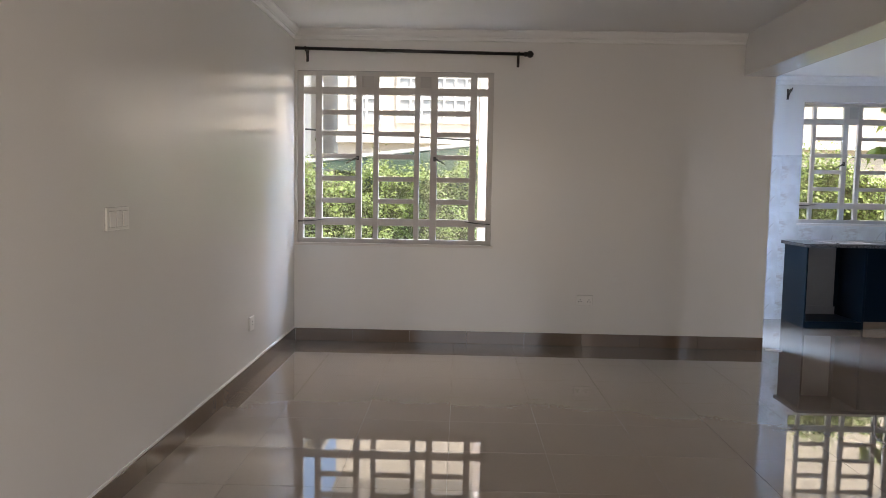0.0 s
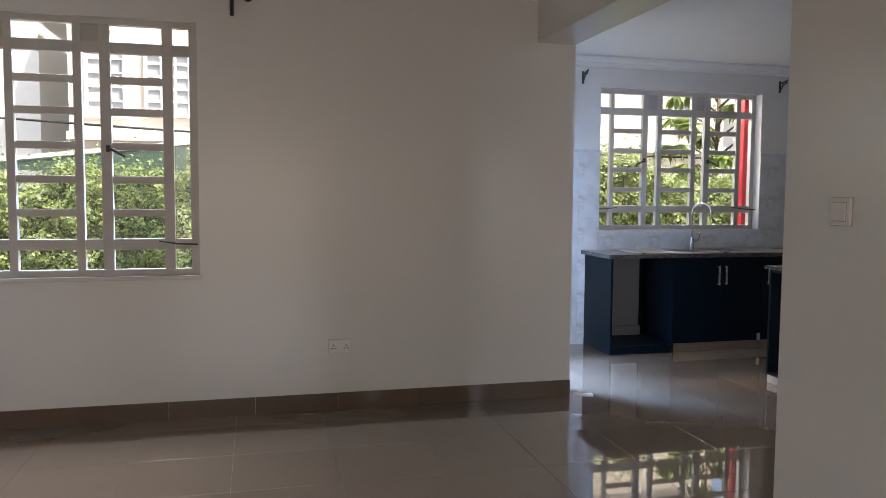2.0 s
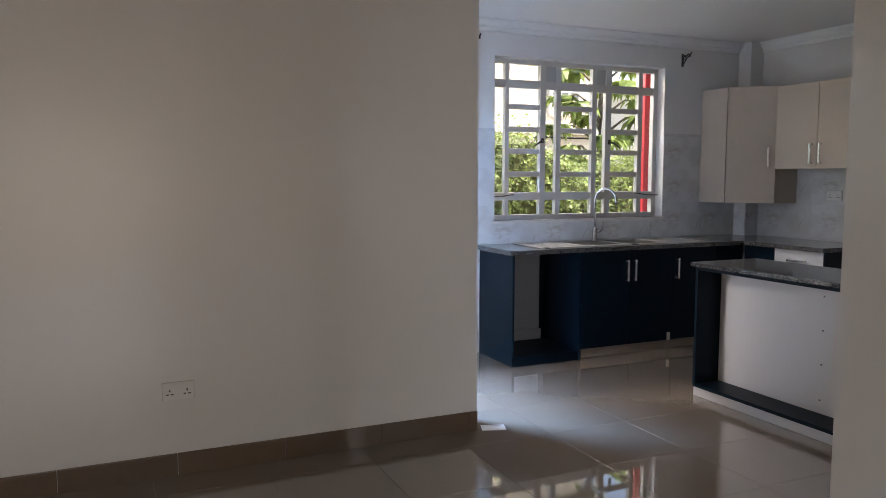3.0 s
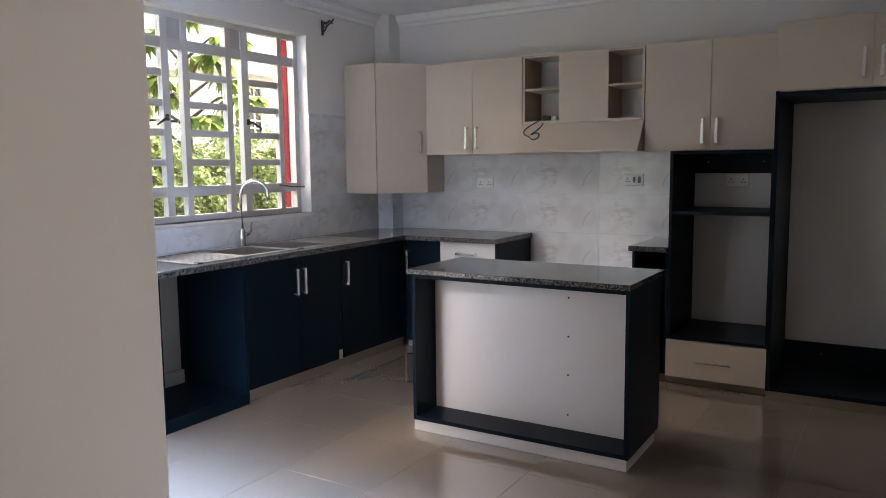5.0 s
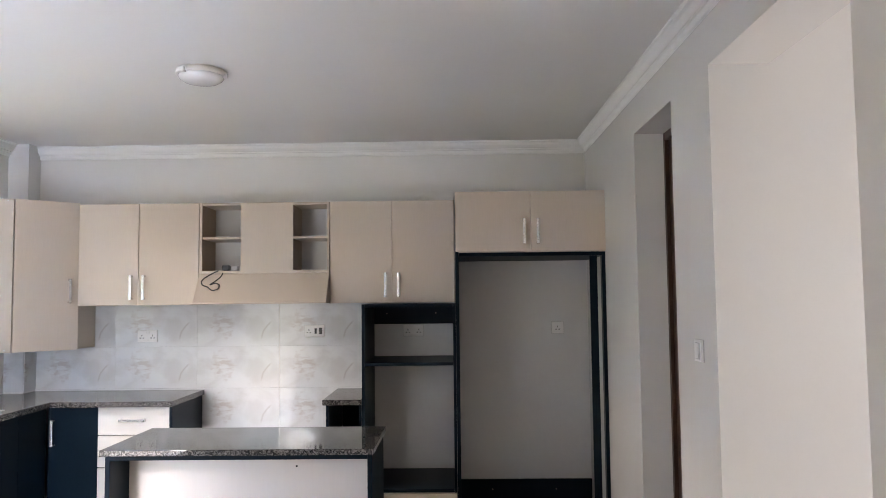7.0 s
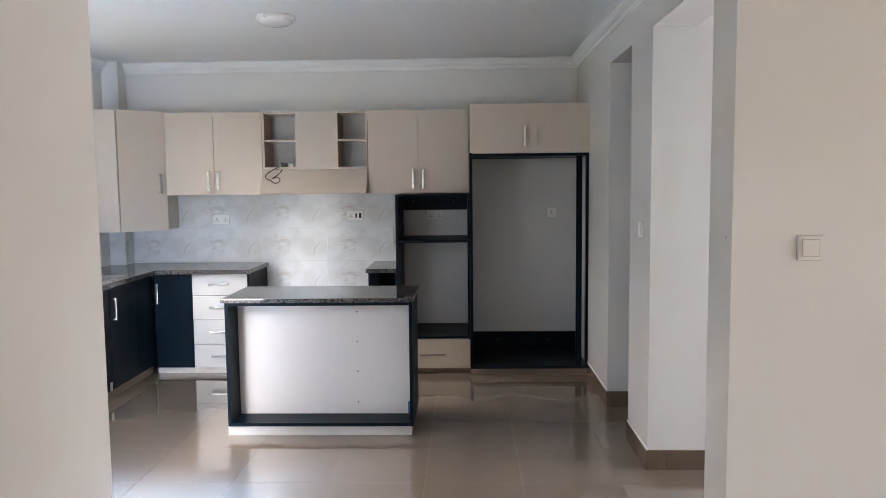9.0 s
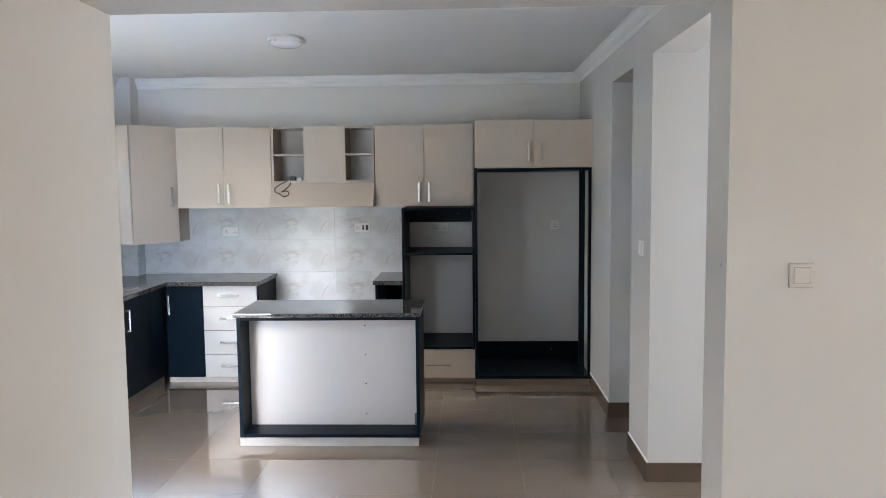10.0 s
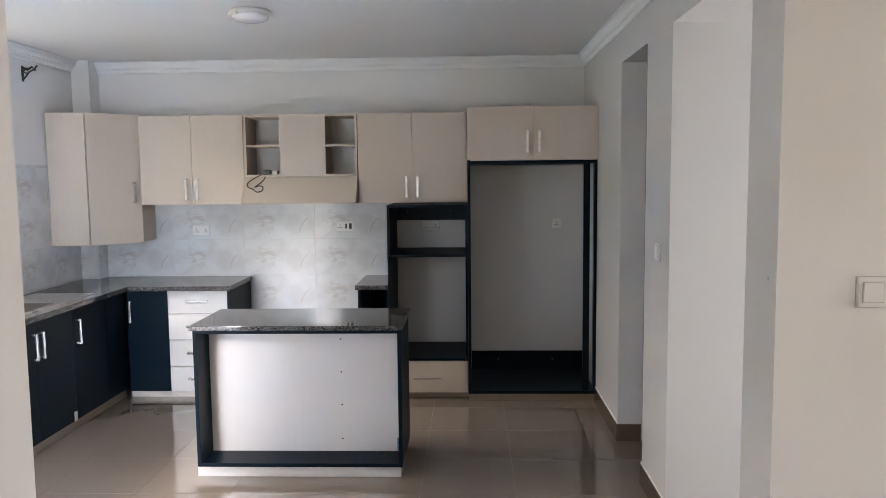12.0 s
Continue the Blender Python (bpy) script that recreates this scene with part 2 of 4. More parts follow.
BARK = material("bark", (0.12, 0.095, 0.07), 0.9, grain=0.3, scale=20, bump=0.4)
DARK_GLASS = material("curtained_glass", (0.33, 0.33, 0.33), 0.08, bump=0.0)
SHADED_GLASS = material("dark_glass", (0.05, 0.045, 0.04), 0.08, bump=0.0)
ROOF_SHEET = material("grey_roof_sheet", (0.42, 0.44, 0.44), 0.5, grain=0.05, stain=0.15)
DARK_GREEN = material("dark_green", (0.035, 0.065, 0.045), 0.5, grain=0.08)
for leafy, through_leaf in ((LEAF, 0.28), (TREE_LEAF, 0.5)):
    b = leafy.node_tree.nodes["Principled BSDF"]
    thin, mix = leafy.node_tree.nodes.new("ShaderNodeBsdfTranslucent"), leafy.node_tree.nodes.new("ShaderNodeMixShader")
    mix.inputs[0].default_value = through_leaf
    thin.inputs["Color"].default_value = (0.24, 0.30, 0.075, 1)
    leafy.node_tree.links.new(b.outputs[0], mix.inputs[1])
    leafy.node_tree.links.new(thin.outputs[0], mix.inputs[2])
    leafy.node_tree.links.new(mix.outputs[0], leafy.node_tree.nodes["Material Output"].inputs["Surface"])
GRANITE, MARBLE, GLASS = granite_material(), marble_tile_material(), glass_material()


# ---- builders ----
def box(bm, x0, x1, y0, y1, z0, z1, bevel=0.0):
    made = bmesh.ops.create_cube(bm, size=1.0)["verts"]
    for v in made:
        v.co = Vector(((x0 + x1) / 2 + v.co.x * (x1 - x0), (y0 + y1) / 2 + v.co.y * (y1 - y0), (z0 + z1) / 2 + v.co.z * (z1 - z0)))
    if bevel:
        edges = {e for v in made for e in v.link_edges}
        bmesh.ops.bevel(bm, geom=list(edges), offset=bevel, segments=2, profile=0.6, affect="EDGES")
    return bm


def one_box(*a, bevel=0.0):
    return box(bmesh.new(), *a, bevel=bevel)


def prism(bm, points, axis, a, b):
    """A prism over a flat outline; axis names the way it is drawn out, a to b. Points are the two other axes in order."""
    def at(p, h):
        return {"x": (h, p[0], p[1]), "y": (p[0], h, p[1]), "z": (p[0], p[1], h)}[axis]
    low, high = [bm.verts.new(at(p, a)) for p in points], [bm.verts.new(at(p, b)) for p in points]
    bm.faces.new(low), bm.faces.new(high)
    for i in range(len(points)):
        j = (i + 1) % len(points)
        bm.faces.new((low[i], low[j], high[j], high[i]))
    bmesh.ops.recalc_face_normals(bm, faces=bm.faces)
    return bm


def tube(bm, path, radius, sides=10):
    """A round bar along a line of points; radius may differ from point to point."""
    rings = []
    pts = [Vector(p) for p in path]
    for i, p in enumerate(pts):
        d = (pts[min(i + 1, len(pts) - 1)] - pts[max(i - 1, 0)]).normalized()
        q = d.to_track_quat("Z", "Y")
        r = radius[i] if isinstance(radius, (list, tuple)) else radius
        rings.append([bm.verts.new(p + q @ Vector((r * math.cos(2 * math.pi * k / sides), r * math.sin(2 * math.pi * k / sides), 0))) for k in range(sides)])
    for a, b in zip(rings, rings[1:]):
        for k in range(sides):
            bm.faces.new((a[k], a[(k + 1) % sides], b[(k + 1) % sides], b[k])).smooth = True
    bm.faces.new(rings[0]), bm.faces.new(rings[-1])
    bmesh.ops.recalc_face_normals(bm, faces=bm.faces)
    return bm


def lathe(bm, profile, centre, sides=32):
    """Turns a profile of (radius, z) about the upright through the centre."""
    rings = [[bm.verts.new((centre[0] + r * math.cos(2 * math.pi * k / sides), centre[1] + r * math.sin(2 * math.pi * k / sides), centre[2] + z)) for k in range(sides)] for r, z in profile]
    for a, b in zip(rings, rings[1:]):
        for k in range(sides):
            bm.faces.new((a[k], a[(k + 1) % sides], b[(k + 1) % sides], b[k])).smooth = True
    bm.faces.new(rings[0]), bm.faces.new(rings[-1])
    bmesh.ops.recalc_face_normals(bm, faces=bm.faces)
    return bm


def cells(bm, us, vs, keep, axis, a, b):
    """One connected plate over a grid of lines us by vs, of the cells for which keep holds, drawn out from a to b along axis."""
    def at(u, v, h):
        return {"x": (h, u, v), "y": (u, h, v), "z": (u, v, h)}[axis]
    got, made = {}, set()
    def vert(i, j, h):
        if (i, j, h) not in got:
            got[i, j, h] = bm.verts.new(at(us[i], vs[j], h))
        return got[i, j, h]
    full = {(i, j) for i in range(len(us) - 1) for j in range(len(vs) - 1) if keep((us[i] + us[i + 1]) / 2, (vs[j] + vs[j + 1]) / 2)}
    for i, j in full:
        for h in (a, b):
            bm.faces.new((vert(i, j, h), vert(i + 1, j, h), vert(i + 1, j + 1, h), vert(i, j + 1, h)))
        for (di, dj), (p, q) in (((-1, 0), ((i, j), (i, j + 1))), ((1, 0), ((i + 1, j), (i + 1, j + 1))), ((0, -1), ((i, j), (i + 1, j))), ((0, 1), ((i, j + 1), (i + 1, j + 1)))):
            if (i + di, j + dj) not in full:
                bm.faces.new((vert(*p, a), vert(*q, a), vert(*q, b), vert(*p, b)))
    bmesh.ops.recalc_face_normals(bm, faces=bm.faces)
    return bm


def mesh_of(name, bm, mat):
    me = bpy.data.meshes.new(name)
    bm.to_mesh(me)
    bm.free()
    me.materials.append(mat)
    return me


def origin_of(ob):
    o = Vector((0, 0, 0))
    while ob is not None:
        o += ob.location
        ob = ob.parent
    return o


def thing(name, label, category, base, group="", kind=""):
    """An Empty at the thing's base, to hold its parts."""
    ob = new(name)
    ob.empty_display_size = 0.1
    ob.location = base
    return tagged(ob, label, category, group, kind)


def part(name, bm, mat, parent, label=""):
    """Links a bmesh, built in world places, as one mesh under a thing or a part."""
    o = origin_of(parent)
    bmesh.ops.translate(bm, verts=bm.verts, vec=-o)
    ob = new(name, mesh_of(name, bm, mat))
    ob.parent = parent
    return tagged(ob, label)


def solid(name, bm, mat, label="", category="", group="", kind=""):
    """A thing of one mesh, with its origin at the middle of its base."""
    lo = [min(v.co[i] for v in bm.verts) for i in range(3)]
    hi = [max(v.co[i] for v in bm.verts) for i in range(3)]
    o = Vector(((lo[0] + hi[0]) / 2, (lo[1] + hi[1]) / 2, lo[2]))
    bmesh.ops.translate(bm, verts=bm.verts, vec=-o)
    ob = new(name, mesh_of(name, bm, mat))
    ob.location = o
    return tagged(ob, label, category, group, kind)


def structure(name, bm, mat, label):
    return solid(name, bm, mat, label, name.split("_")[0], kind="structure")


# ---- the plan ----
WEST, NORTH, EAST, KWEST = -1.588, 7.167, 2.443, 2.70
PIER, PIER_END = 2.702, 4.664
KNORTH, KEAST, KSOUTH = 8.885, 6.52, 4.64
SOUTH = -3.0
LIVING_CEILING, KITCHEN_CEILING, TOP = 2.82, 2.722, 3.05
LW = (-1.562, 0.205, 0.905, 2.455)
KW = (3.725, 5.476, 1.096, 2.44)


def wall_with_openings(name, along, lo, hi, near, far, holes, label, mat=PAINT):
    """A wall along x or y from lo to hi, its thickness from near to far, with openings (a, b, z0, z1) cut through."""
    bm = bmesh.new()
    def add(a, b, z0, z1):
        if b - a > 1e-4 and z1 - z0 > 1e-4:
            box(bm, a, b, near, far, z0, z1) if along == "x" else box(bm, near, far, a, b, z0, z1)
    at = lo
    for a, b, z0, z1 in sorted(holes):
        add(at, a, 0, TOP)
        add(a, b, 0, z0)
        add(a, b, z1, TOP)
        at = b
    add(at, hi, 0, TOP)
    bmesh.ops.remove_doubles(bm, verts=bm.verts, dist=1e-5)
    return structure(name, bm, mat, label)


wall_with_openings("wall_west", "y", SOUTH - 0.2, NORTH + 0.2, WEST - 0.2, WEST, [], "off-white satin painted living room wall")
wall_with_openings("wall_north", "x", WEST, KWEST, NORTH, NORTH + 0.2, [LW], "off-white painted wall with a barred window")
# the doorway is unseen, cut only to hold a fill lamp
wall_with_openings("wall_east", "y", SOUTH - 0.2, PIER_END, EAST, PIER, [(-1.6, -0.2, 0, 2.2)], "off-white painted wall beside the kitchen opening, with an added unseen doorway")
wall_with_openings("wall_south", "x", WEST, EAST, SOUTH - 0.2, SOUTH, [(-1.0, 1.8, 0.1, 2.4)], "plain off-white wall with a wide opening")
wall_with_openings("wall_kitchen_north", "x", KWEST - 0.2, KEAST + 0.2, KNORTH, KNORTH + 0.2, [KW], "white painted kitchen wall with a barred window")
wall_with_openings("wall_kitchen_east", "y", KSOUTH - 0.23, KNORTH, KEAST, KEAST + 0.2, [], "white painted kitchen wall behind the cabinets")
wall_with_openings("wall_kitchen_south", "x", PIER, KEAST, KSOUTH - 0.23, KSOUTH, [(PIER, 3.772, 0, 2.438), (4.275, 4.968, 0, 2.432)], "white painted kitchen wall with a passage and a doorway")
wall_with_openings("wall_kitchen_west", "y", NORTH + 0.2, KNORTH, KWEST - 0.2, KWEST, [(7.42, 8.32, 0, 2.1)], "white painted kitchen side wall with an open back doorway")
wall_with_openings("wall_passage_east", "y", 1.7, KSOUTH - 0.23, 3.772, 3.97, [], "white painted passage wall")
wall_with_openings("wall_passage_south", "x", PIER, 3.772, 1.7, 1.9, [(2.82, 3.62, 0, 2.2)], "white painted passage end wall with a doorway")
structure("beam", one_box(2.42, KWEST, PIER_END, NORTH, 2.453, TOP, bevel=0.006), PAINT, "off-white painted concrete beam over the wide opening")
structure("column", one_box(6.36, KEAST, 8.735, KNORTH, 0, KITCHEN_CEILING), PAINT, "white painted boxed column in the kitchen corner")
structure("ceiling_living", one_box(WEST, EAST, SOUTH, NORTH, LIVING_CEILING, TOP), CEILING_PAINT, "white painted plaster ceiling")
structure("ceiling_kitchen", one_box(KWEST, KEAST, KSOUTH, KNORTH, KITCHEN_CEILING, TOP), CEILING_PAINT, "white painted plaster kitchen ceiling")
structure("ceiling_passage", one_box(PIER, 3.772, 1.9, KSOUTH - 0.23, LIVING_CEILING, TOP), CEILING_PAINT, "white painted passage ceiling")
structure("wall_store", one_box(4.15, 5.1, KSOUTH - 0.33, KSOUTH - 0.235, 0, TOP), PAINT, "plain wall behind the closed door")
# unseen slab, added to shade the doorways outside the passage
structure("ceiling_porch", one_box(2.5, 5.2, -2.5, 1.7, 2.45, 2.6), CEILING_PAINT, "unseen white roof added outside the passage to shade its doorway")
structure("floor_slab", one_box(WEST - 0.2, KEAST + 0.2, SOUTH - 0.2, KNORTH + 0.2, -0.15, -0.003), GROUT, "grey grout bed between the floor tiles")


# cornices: a moulded strip in the angle of wall and ceiling
def cornice(name, along, a, b, face, way, top):
    prof = [(0, 0), (0.06, 0), (0.06, -0.010), (0.052, -0.015), (0.046, -0.034), (0.034, -0.050), (0.025, -0.056), (0.025, -0.063), (0.016, -0.067), (0.012, -0.090), (0, -0.094)]
    pts = [(face + way * p, top + q) for p, q in prof]
    structure(name, prism(bmesh.new(), pts, "y" if along == "y" else "x", a, b), CORNICE_PAINT, "white moulded gypsum cornice under the ceiling")


cornice("cornice_living_north", "x", WEST, EAST, NORTH, -1, LIVING_CEILING)
cornice("cornice_living_west", "y", SOUTH, NORTH - 0.061, WEST, 1, LIVING_CEILING)
cornice("cornice_kitchen_north", "x", KWEST, 6.36, KNORTH, -1, KITCHEN_CEILING)
cornice("cornice_kitchen_east", "y", KSOUTH, 8.735, KEAST, -1, KITCHEN_CEILING)
cornice("cornice_kitchen_south", "x", KWEST, KEAST - 0.061, KSOUTH, 1, KITCHEN_CEILING)
cornice("cornice_kitchen_west", "y", KSOUTH + 0.061, KNORTH - 0.061, KWEST, 1, KITCHEN_CEILING)


# ---- windows ----
def steel_window(name, opening, y, columns, bars, side, rail, label, sill_out):
    """side: the frame's width at both sides; rail: half the height of the two through rails."""
    x0, x1, z0, z1 = opening
    w = thing(name, label, "window", ((x0 + x1) / 2, y, z0), kind="structure")
    a0, a1 = x0 + side, x1 - side
    fr = cells(bmesh.new(), [x0, a0, a1, x1], [z0, z0 + 0.04, z1 - 0.037, z1], lambda x, z: not (a0 < x < a1 and z0 + 0.04 < z < z1 - 0.037), "y", y, y + 0.05)
    part("window_frame", fr, WINDOW_PAINT, w)
    zs = [z0 + b for b in bars]
    half = [rail] + [0.0225] * (len(zs) - 2) + [rail]
    for z in (zs[0], zs[-1]):
        part("rail", one_box(a0, a1, y + 0.004, y + 0.044, z - rail, z + rail, bevel=0.003), WINDOW_PAINT, w)
    edges = [a0]
    for a, b in columns:
        part("mullion", one_box(x0 + a, x0 + b, y + 0.001, y + 0.047, z0 + 0.04, z1 - 0.037, bevel=0.003), WINDOW_PAINT, w)
        edges += [x0 + a, x0 + b]
    edges.append(a1)
    bays = list(zip(edges[0::2], edges[1::2]))
    for k, (a, b) in enumerate(bays):
        wide = k % 2 == 1
        levels = [z0 + 0.04] + [v for z, h, n in zip(zs, half, range(len(zs))) if wide or n in (0, len(zs) - 1) for v in (z - h, z + h)] + [z1 - 0.037]
        if wide:
            for z in zs[1:-1]:
                part("glazing_bar", one_box(a, b, y + 0.008, y + 0.04, z - 0.0225, z + 0.0225, bevel=0.003), WINDOW_PAINT, w)
        rows = list(zip(levels[0::2], levels[1::2]))
        for r, (c, d) in enumerate(rows):
            if k in (2, 4) and r == len(rows) - 1:
                part("vent_panel", one_box(a, b, y + 0.015, y + 0.03, c, d), VENT_GREY, w, "grey ventilation mesh panel")
                continue
            p = part("pane", one_box(a, b, y + 0.026, y + 0.030, c, d), GLASS, w)
            p.visible_shadow = False
    # lever handles of the two casements, and their stays
    for hx, way in ((bays[1][1] + 0.02, -1), (bays[5][0] - 0.02, 1)):
        hz = z0 + (z1 - z0) * 0.5
        bm = bmesh.new()
        box(bm, hx - 0.012, hx + 0.012, y - 0.012, y + 0.004, hz - 0.02, hz + 0.02, bevel=0.003)
        tube(bm, [(hx, y - 0.012, hz), (hx + way * 0.03, y - 0.03, hz - 0.008), (hx + way * 0.10, y - 0.032, hz - 0.05)], [0.008, 0.009, 0.006])
        part("handle", bm, BRACKET_IRON, w, "dark metal window handle")
    for sx, way in ((x0 + 0.04, 1), (x1 - 0.04, -1)):
        bm = bmesh.new()
        tube(bm, [(sx - way * 0.03, y - 0.05, zs[0] + 0.0), (sx + way * 0.09, y - 0.03, zs[0] + 0.004), (sx + way * 0.2, y - 0.004, zs[0] + 0.02)], 0.005, 8)
        part("stay", bm, BRACKET_IRON, w, "thin dark metal casement stay")
    part("window_sill", one_box(x0 - 0.02, x1 + 0.02, NORTH - sill_out if y < 8 else KNORTH - sill_out, y, z0 - 0.025, z0 - 0.0, bevel=0.004), SILL, w, "pale painted window sill")
    return w


steel_window("window_1", LW, NORTH + 0.035, [(0.160, 0.219), (0.525, 0.580), (0.687, 0.734), (1.058, 1.105), (1.205, 1.266), (1.560, 1.621)],
             [0.194, 0.387, 0.588, 0.791, 0.997, 1.186, 1.378], 0.05, 0.033, "grey painted steel casement window with burglar bars", 0.02)
steel_window("window_2", KW, KNORTH + 0.095, [(0.150, 0.190), (0.493, 0.549), (0.655, 0.703), (1.028, 1.078), (1.173, 1.236), (1.535, 1.583)],
             [0.197, 0.387, 0.580, 0.765, 0.954, 1.142], 0.045, 0.034, "grey painted steel kitchen window with burglar bars", 0.012)
structure("trim_window", one_box(5.424, 5.60, KNORTH + 0.205, KNORTH + 0.27, 0.9, 2.7, bevel=0.006), RED, "red painted outside band beside the kitchen window")


# curtain rod and brackets
def curtain_bracket(parent_or_none, x, face, z):
    bm = bmesh.new()
    box(bm, x - 0.012, x + 0.012, face - 0.006, face, z - 0.07, z + 0.045, bevel=0.002)
    tube(bm, [(x, face - 0.004, z + 0.03), (x, face - 0.05, z + 0.02), (x, face - 0.075, z + 0.035), (x, face - 0.095, z + 0.02), (x, face - 0.115, z + 0.045)], 0.007, 8)
    tube(bm, [(x, face - 0.004, z - 0.058), (x, face - 0.03, z - 0.03), (x, face - 0.052, z - 0.002), (x, face - 0.08, z + 0.014), (x, face - 0.105, z + 0.012)], 0.006, 8)
    tube(bm, [(x, face - 0.028 - 0.014 * math.cos(a), z + 0.004 + 0.014 * math.sin(a)) for a in [0.6 * k for k in range(10)]], 0.004, 6)
    if parent_or_none is not None:
        return part("bracket", bm, BRACKET_IRON, parent_or_none, "bronze metal bracket")
    return solid("curtain_bracket", bm, BRACKET_IRON, "empty dark metal curtain bracket on the wall", "bracket", "kitchen curtain brackets")


rod = thing("curtain_rod", "black metal curtain rod with a ball finial over the window", "curtain rod", (-0.55, NORTH - 0.1, 2.63))
part("pole", tube(bmesh.new(), [(-1.56, NORTH - 0.1, 2.632), (0.475, NORTH - 0.1, 2.604)], 0.0145, 14), IRON, rod)
fin = bmesh.new()
bmesh.ops.create_uvsphere(fin, u_segments=20, v_segments=12, radius=0.031, matrix=Matrix.Translation((0.512, NORTH - 0.1, 2.604)))
for f in fin.faces:
    f.smooth = True
tube(fin, [(0.46, NORTH - 0.1, 2.604), (0.488, NORTH - 0.1, 2.604)], 0.021, 14)
part("finial", fin, IRON, rod, "black ball finial")
for x, z in ((-1.47, 2.60), (0.415, 2.575)):
    curtain_bracket(rod, x, NORTH, z)
for x in (3.534, 5.671):
    curtain_bracket(None, x, KNORTH, 2.535)


# ---- kitchen cabinets ----
def bar_handle(parent, x, y, z, length, axis, out, mat=HANDLE):
    """A flat D-shaped pull standing off a door; out is the way it stands off."""
    bm = bmesh.new()
    o = Vector(out) * 0.034
    h = length / 2
    def b(du, dv, ds, thick):
        c = Vector((x, y, z)) + o * ds
        half = [0.006, 0.006, 0.006]
        half[axis] = du
        for i in range(3):
            if abs(out[i]) > 0.5:
                half[i] = thick
            elif i != axis:
                half[i] = 0.009
        c[axis] += dv
        box(bm, c.x - half[0], c.x + half[0], c.y - half[1], c.y + half[1], c.z - half[2], c.z + half[2], bevel=0.002)
    b(h, 0, 0.95, 0.005)
    b(0.007, h - 0.007, 0.42, 0.0125), b(0.007, -h + 0.007, 0.42, 0.0125)
    return part("handle", bm, mat, parent, "brushed steel pull handle")


def panel(name, parent, x0, x1, y0, y1, z0, z1, mat, bevel=0.0015, label=""):
    return part(name, one_box(x0, x1, y0, y1, z0, z1, bevel=bevel), mat, parent, label)


def screws(parent, places, out, mat=DULL_NICKEL, r=0.0045):
    for p in places:
        bm = bmesh.new()
        a = Vector(p)
        tube(bm, [a - Vector(out) * 0.002, a + Vector(out) * 0.003], r, 8)
        part("screw", bm, mat, parent)


BACK = KEAST - 0.012


def wall_cabinet(y0, y1, split, z0, z1, front, handle_z, label):
    c = thing("wall_cabinet", label, "cabinet", (front, (y0 + y1) / 2, z0), "cream wall cabinets")
    panel("body", c, front + 0.045, BACK, y0 + 0.001, y1 - 0.001, z0 + 0.002, z1 - 0.002, CREAM)
    for a, b, hy in ((y0 + 0.002, split - 0.002, split - 0.045), (split + 0.002, y1 - 0.002, split + 0.045)):
        d = panel("door", c, front, front + 0.018, a, b, z0, z1, CREAM)
        bar_handle(d, front, hy, handle_z, 0.17, 2, (-1, 0, 0))
    return c


wall_cabinet(7.418, 8.272, 7.845, 1.530, 2.246, 6.20, 1.655, "cream laminate two-door wall cabinet with steel handles")
wall_cabinet(5.616, 6.492, 6.056, 1.530, 2.246, 6.20, 1.655, "cream laminate two-door wall cabinet over the oven housing")

# corner wall cabinet with an angled door
cc = thing("corner_wall_cabinet", "tall cream laminate corner wall cabinet with angled door", "cabinet", (6.2, 8.6, 1.225), "cream wall cabinets")
part("body", prism(bmesh.new(), [(5.937, 8.872), (5.957, 8.602), (6.242, 8.302), (6.49, 8.292), (BACK, 8.292), (BACK, 8.732), (6.357, 8.732), (6.357, 8.872)], "z", 1.227, 2.253), CREAM, cc)
part("side_panel", prism(bmesh.new(), [(5.910, 8.872), (5.935, 8.872), (5.955, 8.588), (5.930, 8.580)], "z", 1.225, 2.258), CREAM, cc, "cream end panel with screw caps")
da, db = Vector((5.942, 8.585)), Vector((6.228, 8.285))
u = (db - da).normalized()
nn = Vector((-u.y, u.x)) if (-u.y) < 0 else Vector((u.y, -u.x))
nn = Vector((-abs(nn.x), -abs(nn.y)))
a2, b2 = da + u * 0.004, db - u * 0.002
door = part("door", prism(bmesh.new(), [tuple(a2), tuple(b2), tuple(b2 + nn * 0.018), tuple(a2 + nn * 0.018)], "z", 1.225, 2.258), CREAM, cc)
hb = bmesh.new()
hp = b2 - u * 0.062 + nn * 0.018
for k, (du, dv, ds, th) in enumerate(((0.085, 0, 0.028, 0.005), (0.007, 0.078, 0.012, 0.0125), (0.007, -0.078, 0.012, 0.0125))):
    box(hb, -0.009, 0.009, -ds - th, -ds + th, 1.635 + dv - du, 1.635 + dv + du, bevel=0.002)
rotz = Matrix.Translation((hp.x, hp.y, 0)) @ Matrix.Rotation(math.atan2(u.y, u.x), 4, "Z")
bmesh.ops.transform(hb, matrix=rotz, verts=hb.verts)
part("handle", hb, HANDLE, door, "brushed steel pull handle")
screws(cc, [(5.913, 8.83, 2.245), (5.921, 8.73, 2.245), (5.928, 8.62, 2.245), (5.913, 8.83, 1.24), (5.928, 8.62, 1.24)], (-1, 0, 0), WHITE_DRAWER, 0.005)

